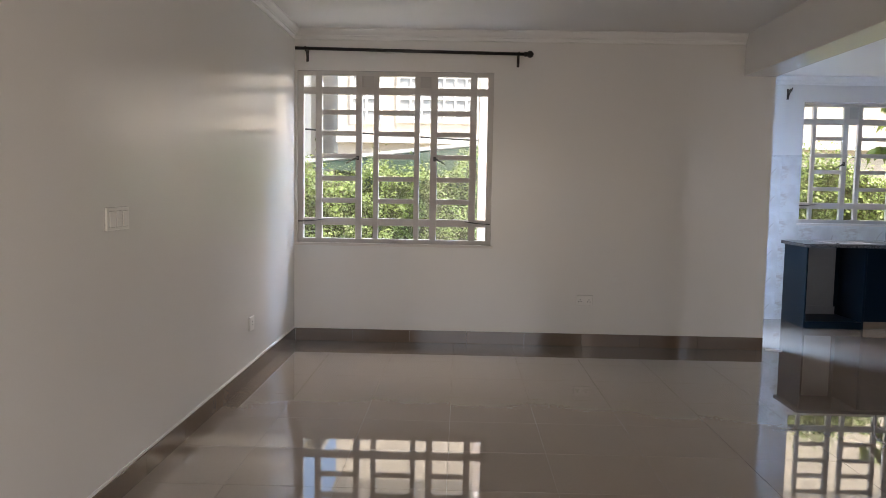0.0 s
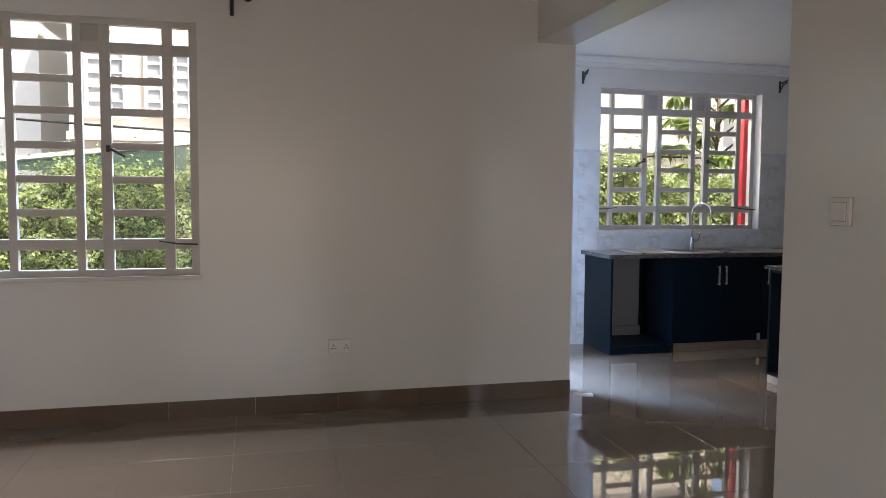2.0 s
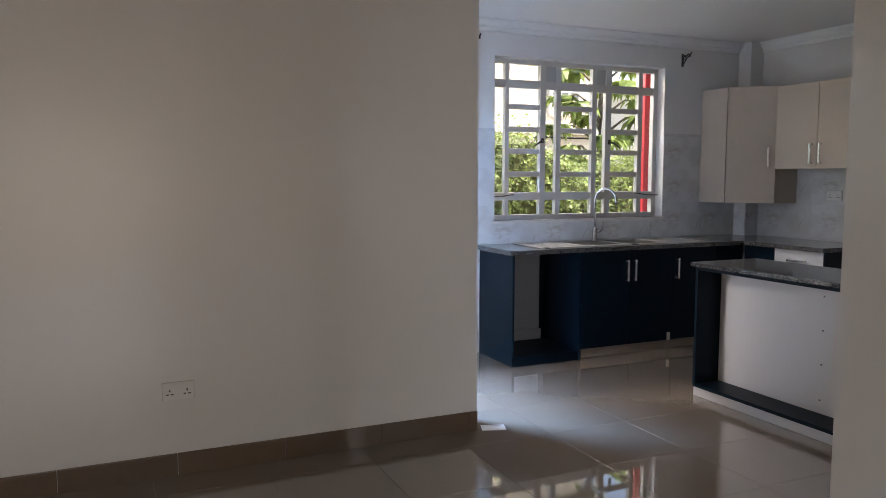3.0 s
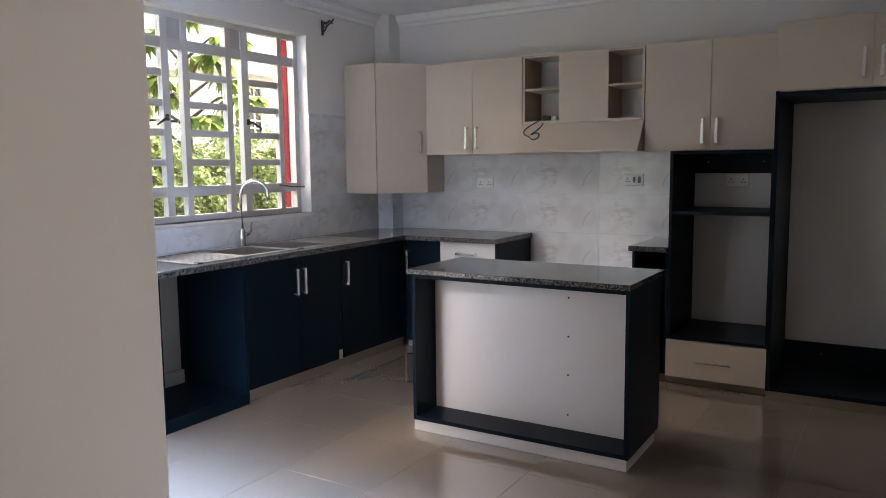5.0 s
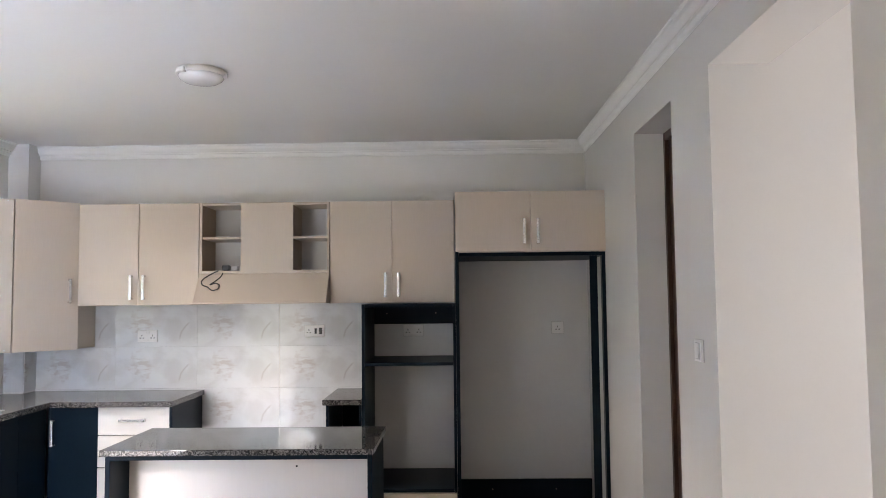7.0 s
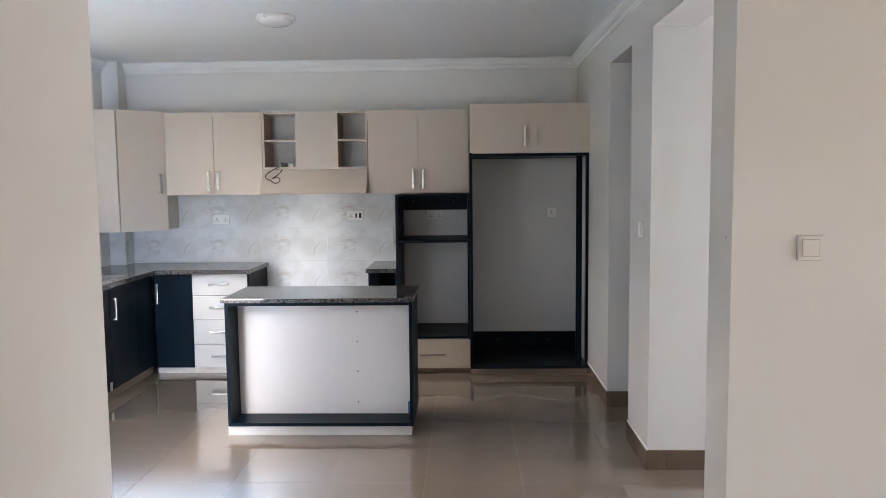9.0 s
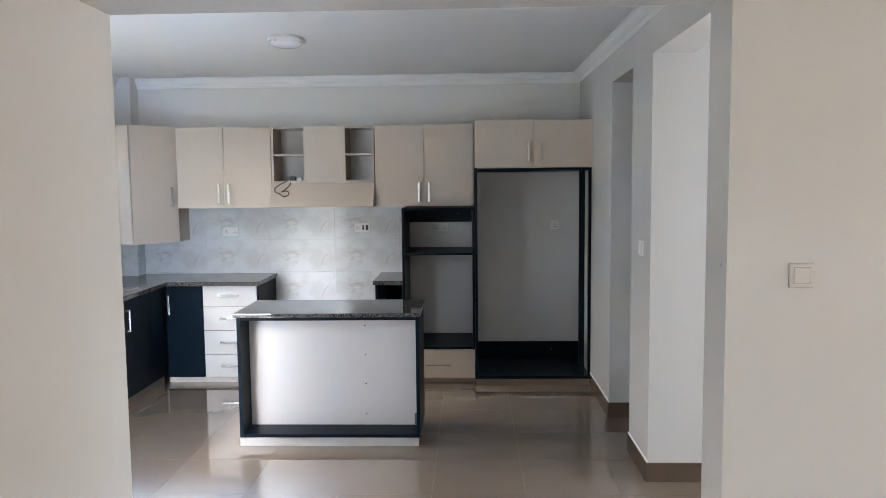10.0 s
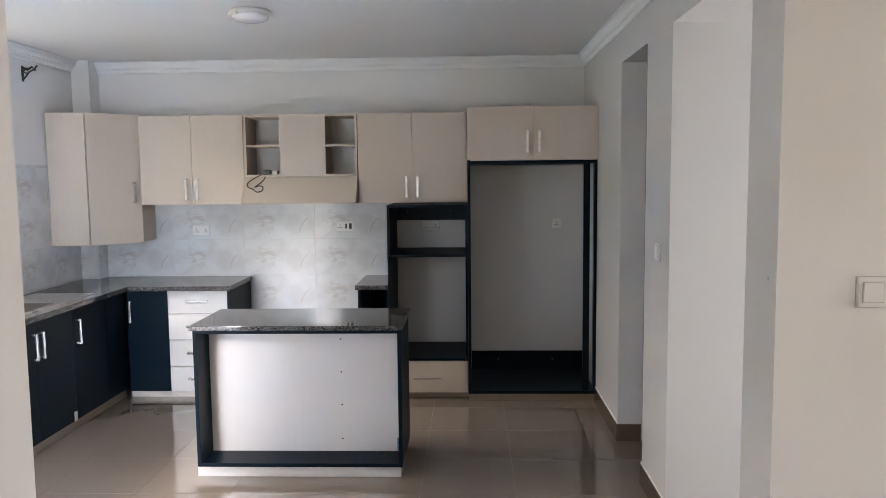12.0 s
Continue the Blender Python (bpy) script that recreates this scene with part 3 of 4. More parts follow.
# cooker hood unit between the wall cabinets
hood = thing("hood_cabinet", "cream hood cabinet with open niches and a sloping canopy", "cabinet", (6.2, 6.95, 1.53), "cream wall cabinets")
F = 6.20
panel("back_board", hood, BACK - 0.008, BACK, 6.496, 7.412, 1.755, 2.244, BACKBOARD, label="grey back board inside the niches")
panel("top_board", hood, F, BACK - 0.009, 6.514, 7.394, 2.228, 2.246, CREAM)
panel("bottom_board", hood, F, BACK - 0.009, 6.514, 7.394, 1.748, 1.766, CREAM)
for a, b in ((6.496, 6.513), (6.752, 6.770), (7.104, 7.122), (7.395, 7.413)):
    panel("upright", hood, F + 0.001, BACK - 0.009, a, b, 1.748, 2.246, CREAM_INNER)
for a, b in ((6.496, 6.513), (7.395, 7.413)):
    panel("edge_band", hood, F - 0.0015, F + 0.0005, a, b, 1.748, 2.246, CREAM, 0.0005)
panel("front_panel", hood, F - 0.001, F + 0.017, 6.752, 7.122, 1.75, 2.246, CREAM)
for a, b in ((6.514, 6.751), (7.123, 7.394)):
    panel("shelf", hood, F + 0.004, BACK - 0.01, a, b, 1.988, 2.004, CREAM)
part("canopy", prism(bmesh.new(), [(F, 1.746), (BACK, 1.746), (BACK, 1.532), (6.062, 1.532), (6.060, 1.542)], "y", 6.497, 7.412), CREAM, hood, "sloping cream hood canopy")

cable = thing("power_cable", "black power cable with plug hanging from the niche", "cable", (6.22, 7.25, 1.767))
loop = [(7.273, 1.766), (7.326, 1.741), (7.378, 1.700), (7.368, 1.666), (7.330, 1.652), (7.296, 1.629), (7.256, 1.637), (7.252, 1.664), (7.281, 1.677), (7.319, 1.668), (7.288, 1.691), (7.256, 1.723), (7.244, 1.755)]
pts = []
for k in range(len(loop) - 1):
    p0, p1, p2, p3 = (Vector(loop[min(max(k + d, 0), len(loop) - 1)]) for d in (-1, 0, 1, 2))
    for m in range(6):
        f = m / 6
        q = 0.5 * (2 * p1 + (p2 - p0) * f + (2 * p0 - 5 * p1 + 4 * p2 - p3) * f * f + (3 * p1 - p0 - 3 * p2 + p3) * f ** 3)
        pts.append((6.190 - max(0.0, 1.746 - q.y) * 0.654 + (0.004 if k > 6 else -0.004), q.x, q.y))
part("lead", tube(bmesh.new(), pts, 0.0042, 8), BLACK_PLASTIC, cable)
part("plug", one_box(6.203, 6.253, 7.205, 7.255, 1.768, 1.805, bevel=0.006), BLACK_PLASTIC, cable, "black three-pin plug")
part("socket_adapter", one_box(6.215, 6.275, 7.150, 7.190, 1.768, 1.798, bevel=0.005), PLASTIC, cable, "small white connector")

# refrigerator housing
fr = thing("fridge_housing", "navy open fridge housing with two cream top doors", "cabinet", (6.15, 5.125, 0.0))
FX = 5.82
panel("side_panel", fr, FX, BACK, 5.590, 5.612, 0.062, 2.246, NAVY)
panel("side_post", fr, FX, FX + 0.05, 4.641, 4.664, 0.0885, 1.8255, NAVY)
panel("stile_front", fr, FX + 0.004, FX + 0.022, 4.694, 4.742, 0.0885, 1.8255, NAVY)
panel("top_board", fr, FX, BACK, 4.641, 5.589, 1.826, 1.850, NAVY)
panel("top_box", fr, FX, BACK - 0.001, 4.642, 5.588, 1.852, 2.244, CREAM)
panel("bottom_board", fr, FX, BACK, 4.641, 5.589, 0.064, 0.088, NAVY)
panel("back_rail", fr, BACK - 0.02, BACK, 4.642, 5.588, 0.089, 0.245, NAVY)
panel("back_board", fr, BACK - 0.006, BACK, 4.642, 5.588, 0.246, 1.825, BACKBOARD, label="pale grey back board")
panel("plinth", fr, FX + 0.04, BACK, 4.64, 5.612, 0.0, 0.061, PLINTH, label="beige tiled plinth")
for a, b, hy in ((4.641, 5.1205, 5.078), (5.1235, 5.611, 5.166)):
    d = panel("door", fr, 5.796, 5.818, a, b, 1.856, 2.246, CREAM)
    bar_handle(d, 5.796, hy, 1.985, 0.165, 2, (-1, 0, 0))
screws(fr, [(BACK - 0.02, 5.36, 0.175), (BACK - 0.02, 4.90, 0.175)], (-1, 0, 0))

# oven housing
ov = thing("oven_housing", "navy open oven housing with shelves and cream drawer", "cabinet", (6.2, 5.925, 0.0))
OX = 5.90
panel("side_panel", ov, OX, BACK, 6.214, 6.234, 0.062, 1.522, NAVY)
panel("side_panel", ov, OX, BACK, 5.6135, 5.632, 0.062, 1.522, NAVY)
panel("top_board", ov, OX, BACK, 5.633, 6.213, 1.502, 1.522, NAVY)
panel("back_rail", ov, BACK - 0.02, BACK, 5.633, 6.213, 1.372, 1.501, NAVY)
panel("shelf", ov, OX + 0.004, BACK, 5.633, 6.213, 1.118, 1.138, NAVY)
panel("lower_shelf", ov, OX, BACK, 5.633, 6.213, 0.304, 0.324, NAVY)
panel("back_board", ov, BACK - 0.006, BACK, 5.633, 6.213, 0.325, 1.117, BACKBOARD, label="pale grey back board")
panel("back_board", ov, BACK - 0.006, BACK, 5.633, 6.213, 1.139, 1.371, BACKBOARD, label="pale grey back board")
panel("plinth", ov, OX + 0.04, BACK, 5.6135, 6.234, 0.0, 0.061, PLINTH, label="beige tiled plinth")
d = panel("drawer", ov, OX - 0.020, OX - 0.001, 5.617, 6.231, 0.058, 0.301, CREAM)
bm = bmesh.new()
tube(bm, [(OX - 0.05, 5.822, 0.176), (OX - 0.05, 6.038, 0.176)], 0.006, 10)
for yy in (5.86, 6.0):
    tube(bm, [(OX - 0.05, yy, 0.176), (OX - 0.019, yy, 0.176)], 0.0045, 8)
part("handle", bm, DULL_NICKEL, d, "thin steel bar handle")
screws(ov, [(BACK - 0.02, 6.12, 1.45), (BACK - 0.02, 5.76, 1.45)], (-1, 0, 0))

# narrow base unit beside the oven housing
nb = thing("narrow_base_cabinet", "narrow navy open base cabinet under a granite top", "cabinet", (6.2, 6.36, 0.0))
panel("side_panel", nb, 5.90, BACK, 6.452, 6.470, 0.062, 0.868, NAVY)
panel("side_panel", nb, 5.90, BACK, 6.2355, 6.250, 0.062, 0.868, NAVY)
panel("shelf", nb, 5.905, BACK, 6.251, 6.451, 0.60, 0.618, NAVY)
panel("bottom_board", nb, 5.90, BACK, 6.251, 6.451, 0.062, 0.082, NAVY)
panel("back_board", nb, BACK - 0.008, BACK, 6.251, 6.451, 0.083, 0.866, NAVY)
panel("plinth", nb, 5.94, BACK, 6.2355, 6.47, 0.0, 0.061, PLINTH)
solid("worktop", one_box(5.868, BACK, 6.2355, 6.488, 0.869, 0.905, bevel=0.004), GRANITE, "small polished speckled granite worktop piece", "worktop")

# drawer unit and blue door on the east run
dw = thing("drawer_cabinet", "navy base cabinet with four white drawers", "cabinet", (6.2, 7.73, 0.0), "navy base cabinets")
panel("body", dw, 5.94, BACK, 7.506, 7.978, 0.062, 0.866, NAVY)
panel("side_panel", dw, 5.918, BACK, 7.486, 7.5045, 0.0, 0.867, NAVY)
panel("plinth", dw, 5.965, BACK, 7.506, 7.978, 0.0, 0.060, PALE_PLINTH, label="pale tiled plinth")
for z0, z1 in ((0.682, 0.866), (0.474, 0.676), (0.263, 0.468), (0.058, 0.257)):
    d = panel("drawer", dw, 5.918, 5.937, 7.5065, 7.977, z0, z1, WHITE_DRAWER)
    bar_handle(d, 5.918, 7.742, z0 + (z1 - z0) * 0.53, 0.172, 1, (-1, 0, 0))
bd = thing("base_cabinet", "navy laminate base cabinet with one door", "cabinet", (6.2, 8.15, 0.0), "navy base cabinets")
panel("body", bd, 5.94, BACK, 7.980, 8.318, 0.062, 0.866, NAVY)
panel("plinth", bd, 5.965, BACK, 7.980, 8.318, 0.0, 0.060, PALE_PLINTH, label="pale tiled plinth")
d = panel("door", bd, 5.920, 5.938, 7.9805, 8.306, 0.058, 0.866, NAVY)
bar_handle(d, 5.920, 8.272, 0.70, 0.172, 2, (-1, 0, 0))

# sink run
FY = 8.32
ob_ = thing("open_base_cabinet", "navy open base cabinet standing on the floor", "cabinet", (3.89, 8.6, 0.0), "navy base cabinets")
panel("side_panel", ob_, 3.585, 3.605, FY, 8.868, 0.0, 0.868, NAVY)
panel("side_panel", ob_, 4.198, 4.218, FY, 8.868, 0.0, 0.868, NAVY)
panel("bottom_board", ob_, 3.606, 4.197, FY + 0.003, 8.868, 0.0, 0.075, NAVY)
panel("back_board", ob_, 4.152, 4.197, 8.846, 8.868, 0.076, 0.866, NAVY)
panel("back_board", ob_, 3.606, 4.151, 8.852, 8.868, 0.168, 0.866, SLATE_BOARD, label="slate grey back board")
panel("back_strip", ob_, 3.606, 4.165, 8.842, 8.868, 0.076, 0.165, SLATE_BOARD, label="slate grey strip at the back")
sk = thing("sink_cabinet", "navy laminate two-door sink cabinet", "cabinet", (4.68, 8.6, 0.0), "navy base cabinets")
panel("body", sk, 4.2195, 5.131, FY + 0.021, 8.868, 0.102, 0.70, NAVY)
panel("plinth", sk, 4.2195, 5.131, FY + 0.045, 8.868, 0.0, 0.1, PLINTH, label="brown tiled plinth")
for a, b, hx in ((4.2205, 4.684, 4.648), (4.687, 5.130, 4.723)):
    d = panel("door", sk, a, b, FY, FY + 0.0185, 0.085, 0.866, NAVY)
    bar_handle(d, hx, FY, 0.70, 0.172, 2, (0, -1, 0))
cb = thing("corner_base_cabinet", "navy laminate corner base cabinet with one door", "cabinet", (5.5, 8.6, 0.0), "navy base cabinets")
panel("body", cb, 5.133, 5.936, FY + 0.021, 8.868, 0.102, 0.866, NAVY)
panel("plinth", cb, 5.133, 5.963, FY + 0.045, 8.868, 0.0, 0.1, PLINTH, label="brown tiled plinth")
d = panel("door", cb, 5.134, 5.600, FY, FY + 0.0185, 0.085, 0.866, NAVY)
bar_handle(d, 5.172, FY, 0.695, 0.172, 2, (0, -1, 0))
panel("filler", cb, 5.603, 5.9175, FY + 0.001, FY + 0.0195, 0.085, 0.866, NAVY)
panel("hinge", cb, 5.085, 5.118, FY - 0.006, FY - 0.0005, 0.085, 0.15, STEEL, label="loose grey metal clip at the door foot")

# granite worktop, L shaped, with openings for two bowls
SX0, SX1, SX2, SX3, SY0, SY1 = 4.30, 4.66, 4.72, 5.08, 8.40, 8.76
Z0, Z1 = 0.869, 0.905


def on_worktop(x, y):
    in_bowl = SY0 < y < SY1 and (SX0 < x < SX1 or SX2 < x < SX3)
    in_column = x > 6.355 and y > 8.733
    return (y > 8.27 or x > 5.868) and not in_bowl and not in_column


wt = cells(bmesh.new(), [3.542, SX0, SX1, SX2, SX3, 5.868, 6.355, BACK], [7.471, 8.27, SY0, 8.733, SY1, 8.872], on_worktop, "z", Z0, Z1)
rim_edges = [e for e in wt.edges if e.is_manifold and e.calc_face_angle() > 1.0 and max(v.co.z for v in e.verts) > Z0 + 0.01 and min(v.co.z for v in e.verts) > Z0 + 0.01]
bmesh.ops.bevel(wt, geom=rim_edges, offset=0.004, segments=2, profile=0.6, affect="EDGES")
solid("worktop", wt, GRANITE, "L-shaped polished speckled granite worktop with sink cut-outs", "worktop")
sink = thing("kitchen_sink", "stainless steel double bowl sink with drainboards", "sink", (4.69, 8.58, 0.72))
def bowl(x0, x1):
    bm = bmesh.new()
    t = 0.002
    box(bm, x0 + t, x1 - t, SY0 + t, SY1 - t, 0.735, 0.737)
    for a in ((x0 + t, x0 + 2 * t, SY0 + t, SY1 - t), (x1 - 2 * t, x1 - t, SY0 + t, SY1 - t), (x0 + 2 * t, x1 - 2 * t, SY0 + t, SY0 + 2 * t), (x0 + 2 * t, x1 - 2 * t, SY1 - 2 * t, SY1 - t)):
        box(bm, *a, 0.737, 0.907)
    return part("bowl", bm, SINK_STEEL, sink)
bowl(SX0, SX1), bowl(SX2, SX3)
rim = cells(bmesh.new(), [3.86, SX0, SX1, SX2, SX3, 5.52], [8.36, SY0, SY1, 8.80], lambda x, y: not (SY0 < y < SY1 and (SX0 < x < SX1 or SX2 < x < SX3)), "z", 0.9055, 0.9095)
part("rim", rim, SINK_STEEL, sink)
for side in (3.90, 5.13):
    for k in range(9):
        part("drain_ridge", one_box(side, side + 0.33, 8.41 + k * 0.04, 8.422 + k * 0.04, 0.9095, 0.9115, bevel=0.0008), SINK_STEEL, sink)
tap = thing("mixer_tap", "chrome gooseneck kitchen mixer tap with side lever", "tap", (4.69, 8.82, 0.9095))
lt = lathe(bmesh.new(), [(0.028, 0), (0.028, 0.008), (0.022, 0.014), (0.022, 0.10), (0.018, 0.115), (0.0125, 0.125)], (4.69, 8.82, 0.905), 24)
part("body", lt, CHROME, tap)
swing = [(0.0, 1.02), (0.0, 1.265)] + [(0.09 - 0.09 * math.cos(a), 1.265 + 0.09 * math.sin(a)) for a in [math.pi * k / 14 for k in range(1, 14)]] + [(0.181, 1.25), (0.185, 1.22)]
arc = [(4.69 + 0.6 * r, 8.82 - 0.8 * r, z) for r, z in swing]
part("spout", tube(bmesh.new(), arc, [0.0125] * (len(arc) - 1) + [0.0135], 14), CHROME, tap)
part("lever", tube(bmesh.new(), [(4.705, 8.82, 0.985), (4.745, 8.82, 0.99), (4.765, 8.815, 1.01), (4.770, 8.81, 1.07)], [0.016, 0.014, 0.008, 0.006], 12), CHROME, tap)

# island
isl = thing("kitchen_island", "navy kitchen island with pale recessed panel", "island", (4.57, 6.59, 0.0))
IX = 4.330
panel("side_panel", isl, IX, 4.848, 7.168, 7.190, 0.064, 0.872, NAVY)
panel("side_panel", isl, IX, 4.848, 5.992, 6.014, 0.064, 0.872, NAVY)
panel("top_rail", isl, IX + 0.001, 4.847, 6.0145, 7.1675, 0.848, 0.872, NAVY)
panel("bottom_board", isl, IX + 0.001, 4.847, 6.0145, 7.1675, 0.064, 0.086, NAVY)
panel("back_panel", isl, 4.533, 4.551, 6.0145, 7.1675, 0.0865, 0.8475, ISLAND_PANEL, label="pale wood grain recessed panel")
panel("door", isl, 4.828, 4.847, 6.0145, 7.1675, 0.0865, 0.8475, NAVY)
panel("plinth", isl, 4.348, 4.82, 6.004, 7.196, 0.0, 0.0635, PALE_PLINTH, label="pale tiled plinth")
screws(isl, [(4.533, 6.372, z) for z in (0.775, 0.575, 0.375, 0.165)], (-1, 0, 0), BLACK_PLASTIC, 0.005)
panel("tape", isl, 4.529, 4.5325, 6.016, 6.042, 0.09, 0.17, TAPE, 0.0, "scrap of blue tape")
isl_top = solid("worktop", one_box(4.294, 4.880, 5.982, 7.203, 0.873, 0.900, bevel=0.004), GRANITE, "polished speckled granite island worktop", "worktop")


# scrap left on the floor
bm = cells(bmesh.new(), [-0.07, -0.055, 0.055, 0.07], [-0.045, -0.035, 0.035, 0.045], lambda x, y: abs(x) > 0.055 or abs(y) > 0.035, "z", 0.0002, 0.0032)
box(bm, -0.055, 0.055, -0.035, 0.035, 0.0002, 0.0016)
bmesh.ops.transform(bm, matrix=Matrix.Translation((2.80, 7.15, 0)) @ Matrix.Rotation(radians(-20), 4, "Z"), verts=bm.verts)
solid("packaging_scrap", bm, PAPER, "flat pale packaging scrap lying by the wall corner", "scrap")


# ---- sockets, switches, lamp ----
def plate(name, centre, out, w, h, label, category, rockers=(), holes=(), dark=()):
    """A wall plate; rockers, pin holes and dark rockers are places across (u) and up (v) on it."""
    p = thing(name, label, category, centre)
    c, o = Vector(centre), Vector(out)
    side = Vector((0, 0, 1)).cross(o)
    def piece(nm, u, v, du, dv, d0, d1, mat, bev=0.0015):
        a = c + side * (u - du) + Vector((0, 0, v - dv)) + o * d0
        b = c + side * (u + du) + Vector((0, 0, v + dv)) + o * d1
        lo, hi = [min(s, t) for s, t in zip(a, b)], [max(s, t) for s, t in zip(a, b)]
        part(nm, one_box(lo[0], hi[0], lo[1], hi[1], lo[2], hi[2], bevel=bev), mat, p)
    # grey border puts the shaded edge round the plate into colour
    piece("back_plate", 0, 0, w / 2 + 0.002, h / 2 + 0.002, 0, 0.004, VENT_GREY, 0.001)
    piece("plate", 0, 0, w / 2, h / 2, 0, 0.013, PLASTIC, 0.004)
    for u, v, du, dv in rockers:
        if dv > 0.02:
            piece("rocker_surround", u, v, du + 0.0026, dv + 0.0026, 0.0128, 0.0136, VENT_GREY, 0.0)
        piece("rocker", u, v, du, dv, 0.0128, 0.018, PLASTIC)
    for u, v in holes:
        for a, b, da, db in ((0, 0.011, 0.003, 0.006), (-0.011, -0.008, 0.006, 0.003), (0.011, -0.008, 0.006, 0.003)):
            piece("pin_slot", u + a, v + b, da, db, 0.0126, 0.0134, BLACK_PLASTIC, 0.0)
    for u, v, du, dv in dark:
        piece("rocker", u, v, du, dv, 0.0128, 0.018, BLACK_PLASTIC)
    return p


DOUBLE = dict(rockers=((-0.012, 0.026, 0.006, 0.009), (0.012, 0.026, 0.006, 0.009)), holes=((-0.04, -0.006), (0.04, -0.006)))
TILE_FACE = KEAST - 0.007
plate("wall_socket", (TILE_FACE, 7.898, 1.300), (-1, 0, 0), 0.146, 0.086, "white double wall socket on the tiles", "socket", **DOUBLE)
plate("wall_socket", (TILE_FACE, 6.656, 1.326), (-1, 0, 0), 0.146, 0.086, "white cooker socket plate with black switches", "socket", holes=((-0.042, -0.004),), dark=((0.008, 0, 0.008, 0.02), (0.045, 0, 0.011, 0.024)))
plate("wall_socket", (BACK - 0.006, 5.926, 1.325), (-1, 0, 0), 0.146, 0.086, "white double wall socket inside the oven housing", "socket", **DOUBLE)
plate("wall_socket", (BACK - 0.006, 4.868, 1.335), (-1, 0, 0), 0.086, 0.086, "white single wall socket inside the fridge housing", "socket", rockers=((0.022, 0.022, 0.006, 0.009),), holes=((0, -0.004),))
plate("wall_socket", (1.072, NORTH, 0.423), (0, -1, 0), 0.146, 0.086, "white double wall socket low on the wall", "socket", **DOUBLE)
plate("wall_socket", (WEST, 5.725, 0.413), (1, 0, 0), 0.11, 0.10, "white wall socket low on the side wall", "socket", holes=((0, 0),))
plate("light_switch", (WEST, 3.60, 1.262), (1, 0, 0), 0.215, 0.10, "white three-gang light switch on the wall", "switch", rockers=((-0.065, 0, 0.025, 0.034), (0, 0, 0.025, 0.034), (0.065, 0, 0.025, 0.034)))
plate("light_switch", (EAST, 4.380, 1.366), (-1, 0, 0), 0.092, 0.092, "square white single light switch on the wall", "switch", rockers=((0, 0, 0.03, 0.03),))
plate("light_switch", (3.965, KSOUTH, 1.34), (0, 1, 0), 0.086, 0.086, "white light switch on the wall pier", "switch", rockers=((0, 0, 0.024, 0.03),))

solid("wall_plug", tube(bmesh.new(), [(2.505, PIER_END - 0.001, 1.401), (2.505, PIER_END + 0.003, 1.401)], 0.007, 10), VENT_GREY, "small grey plastic plug in the painted wall end", "wall plug")

LX, LY = 4.66, 6.888
LZ = KITCHEN_CEILING - 0.07
lamp = thing("ceiling_lamp", "round white ceiling lamp with opal dome, switched off", "lamp", (LX, LY, LZ))
part("base_ring", lathe(bmesh.new(), [(0.112, 0.070), (0.120, 0.066), (0.124, 0.052), (0.124, 0.044), (0.119, 0.040), (0.108, 0.039)], (LX, LY, LZ), 40), PLASTIC, lamp)
part("diffuser", lathe(bmesh.new(), [(0.111, 0.044), (0.113, 0.036), (0.106, 0.024), (0.086, 0.011), (0.058, 0.004), (0.02, 0.0005), (0.004, 0.0)], (LX, LY, LZ), 40), DIFFUSER, lamp, "opal plastic dome")
for turn in (0.6, 2.7, 4.8):
    bm = one_box(0.112, 0.132, -0.012, 0.012, 0.030, 0.056, bevel=0.003)
    bmesh.ops.transform(bm, matrix=Matrix.Translation((LX, LY, LZ)) @ Matrix.Rotation(turn, 4, "Z"), verts=bm.verts)
    part("clip", bm, PLASTIC, lamp)

# dark wooden door deep in the doorway
dr = thing("door_1", "dark brown wooden door in the deep doorway", "door", (4.6, KSOUTH - 0.2, 0.0), kind="structure")
panel("door_frame", dr, 4.938, 4.967, KSOUTH - 0.225, KSOUTH - 0.155, 0, 2.431, DOOR_WOOD)
panel("door_frame", dr, 4.276, 4.305, KSOUTH - 0.225, KSOUTH - 0.155, 0, 2.431, DOOR_WOOD)
panel("door_frame", dr, 4.306, 4.937, KSOUTH - 0.225, KSOUTH - 0.155, 2.39, 2.431, DOOR_WOOD)
panel("leaf", dr, 4.307, 4.936, KSOUTH - 0.215, KSOUTH - 0.175, 0.005, 2.388, DOOR_WOOD)

# ---- outside ----
structure("ground", one_box(-400, 400, -400, 400, -0.6, -0.16), GROUND, "dry garden ground with patchy grass")


def foliage(count, place, size, aspect, seed):
    """Leaves as pairs of triangles folded along the rib, one mesh."""
    rng = np.random.default_rng(seed)
    p, n = place(rng, count)
    n = n + rng.normal(0, 0.55, n.shape)
    n /= np.linalg.norm(n, axis=1, keepdims=True)
    a = np.cross(n, rng.normal(0, 1, n.shape))
    a /= np.linalg.norm(a, axis=1, keepdims=True)
    b = np.cross(n, a)
    s = (size * rng.uniform(0.55, 1.3, count))[:, None]
    v = np.stack([p - a * s * aspect, p + b * s * 0.5 + n * s * 0.12, p + a * s * aspect, p - b * s * 0.5 + n * s * 0.12], 1).reshape(-1, 3)
    i = np.arange(count)[:, None] * 4
    f = np.concatenate([i + np.array([[0, 1, 2]]), i + np.array([[0, 2, 3]])], 0)
    me = bpy.data.meshes.new("leaves")
    me.from_pydata(v.tolist(), [], f.tolist())
    return me


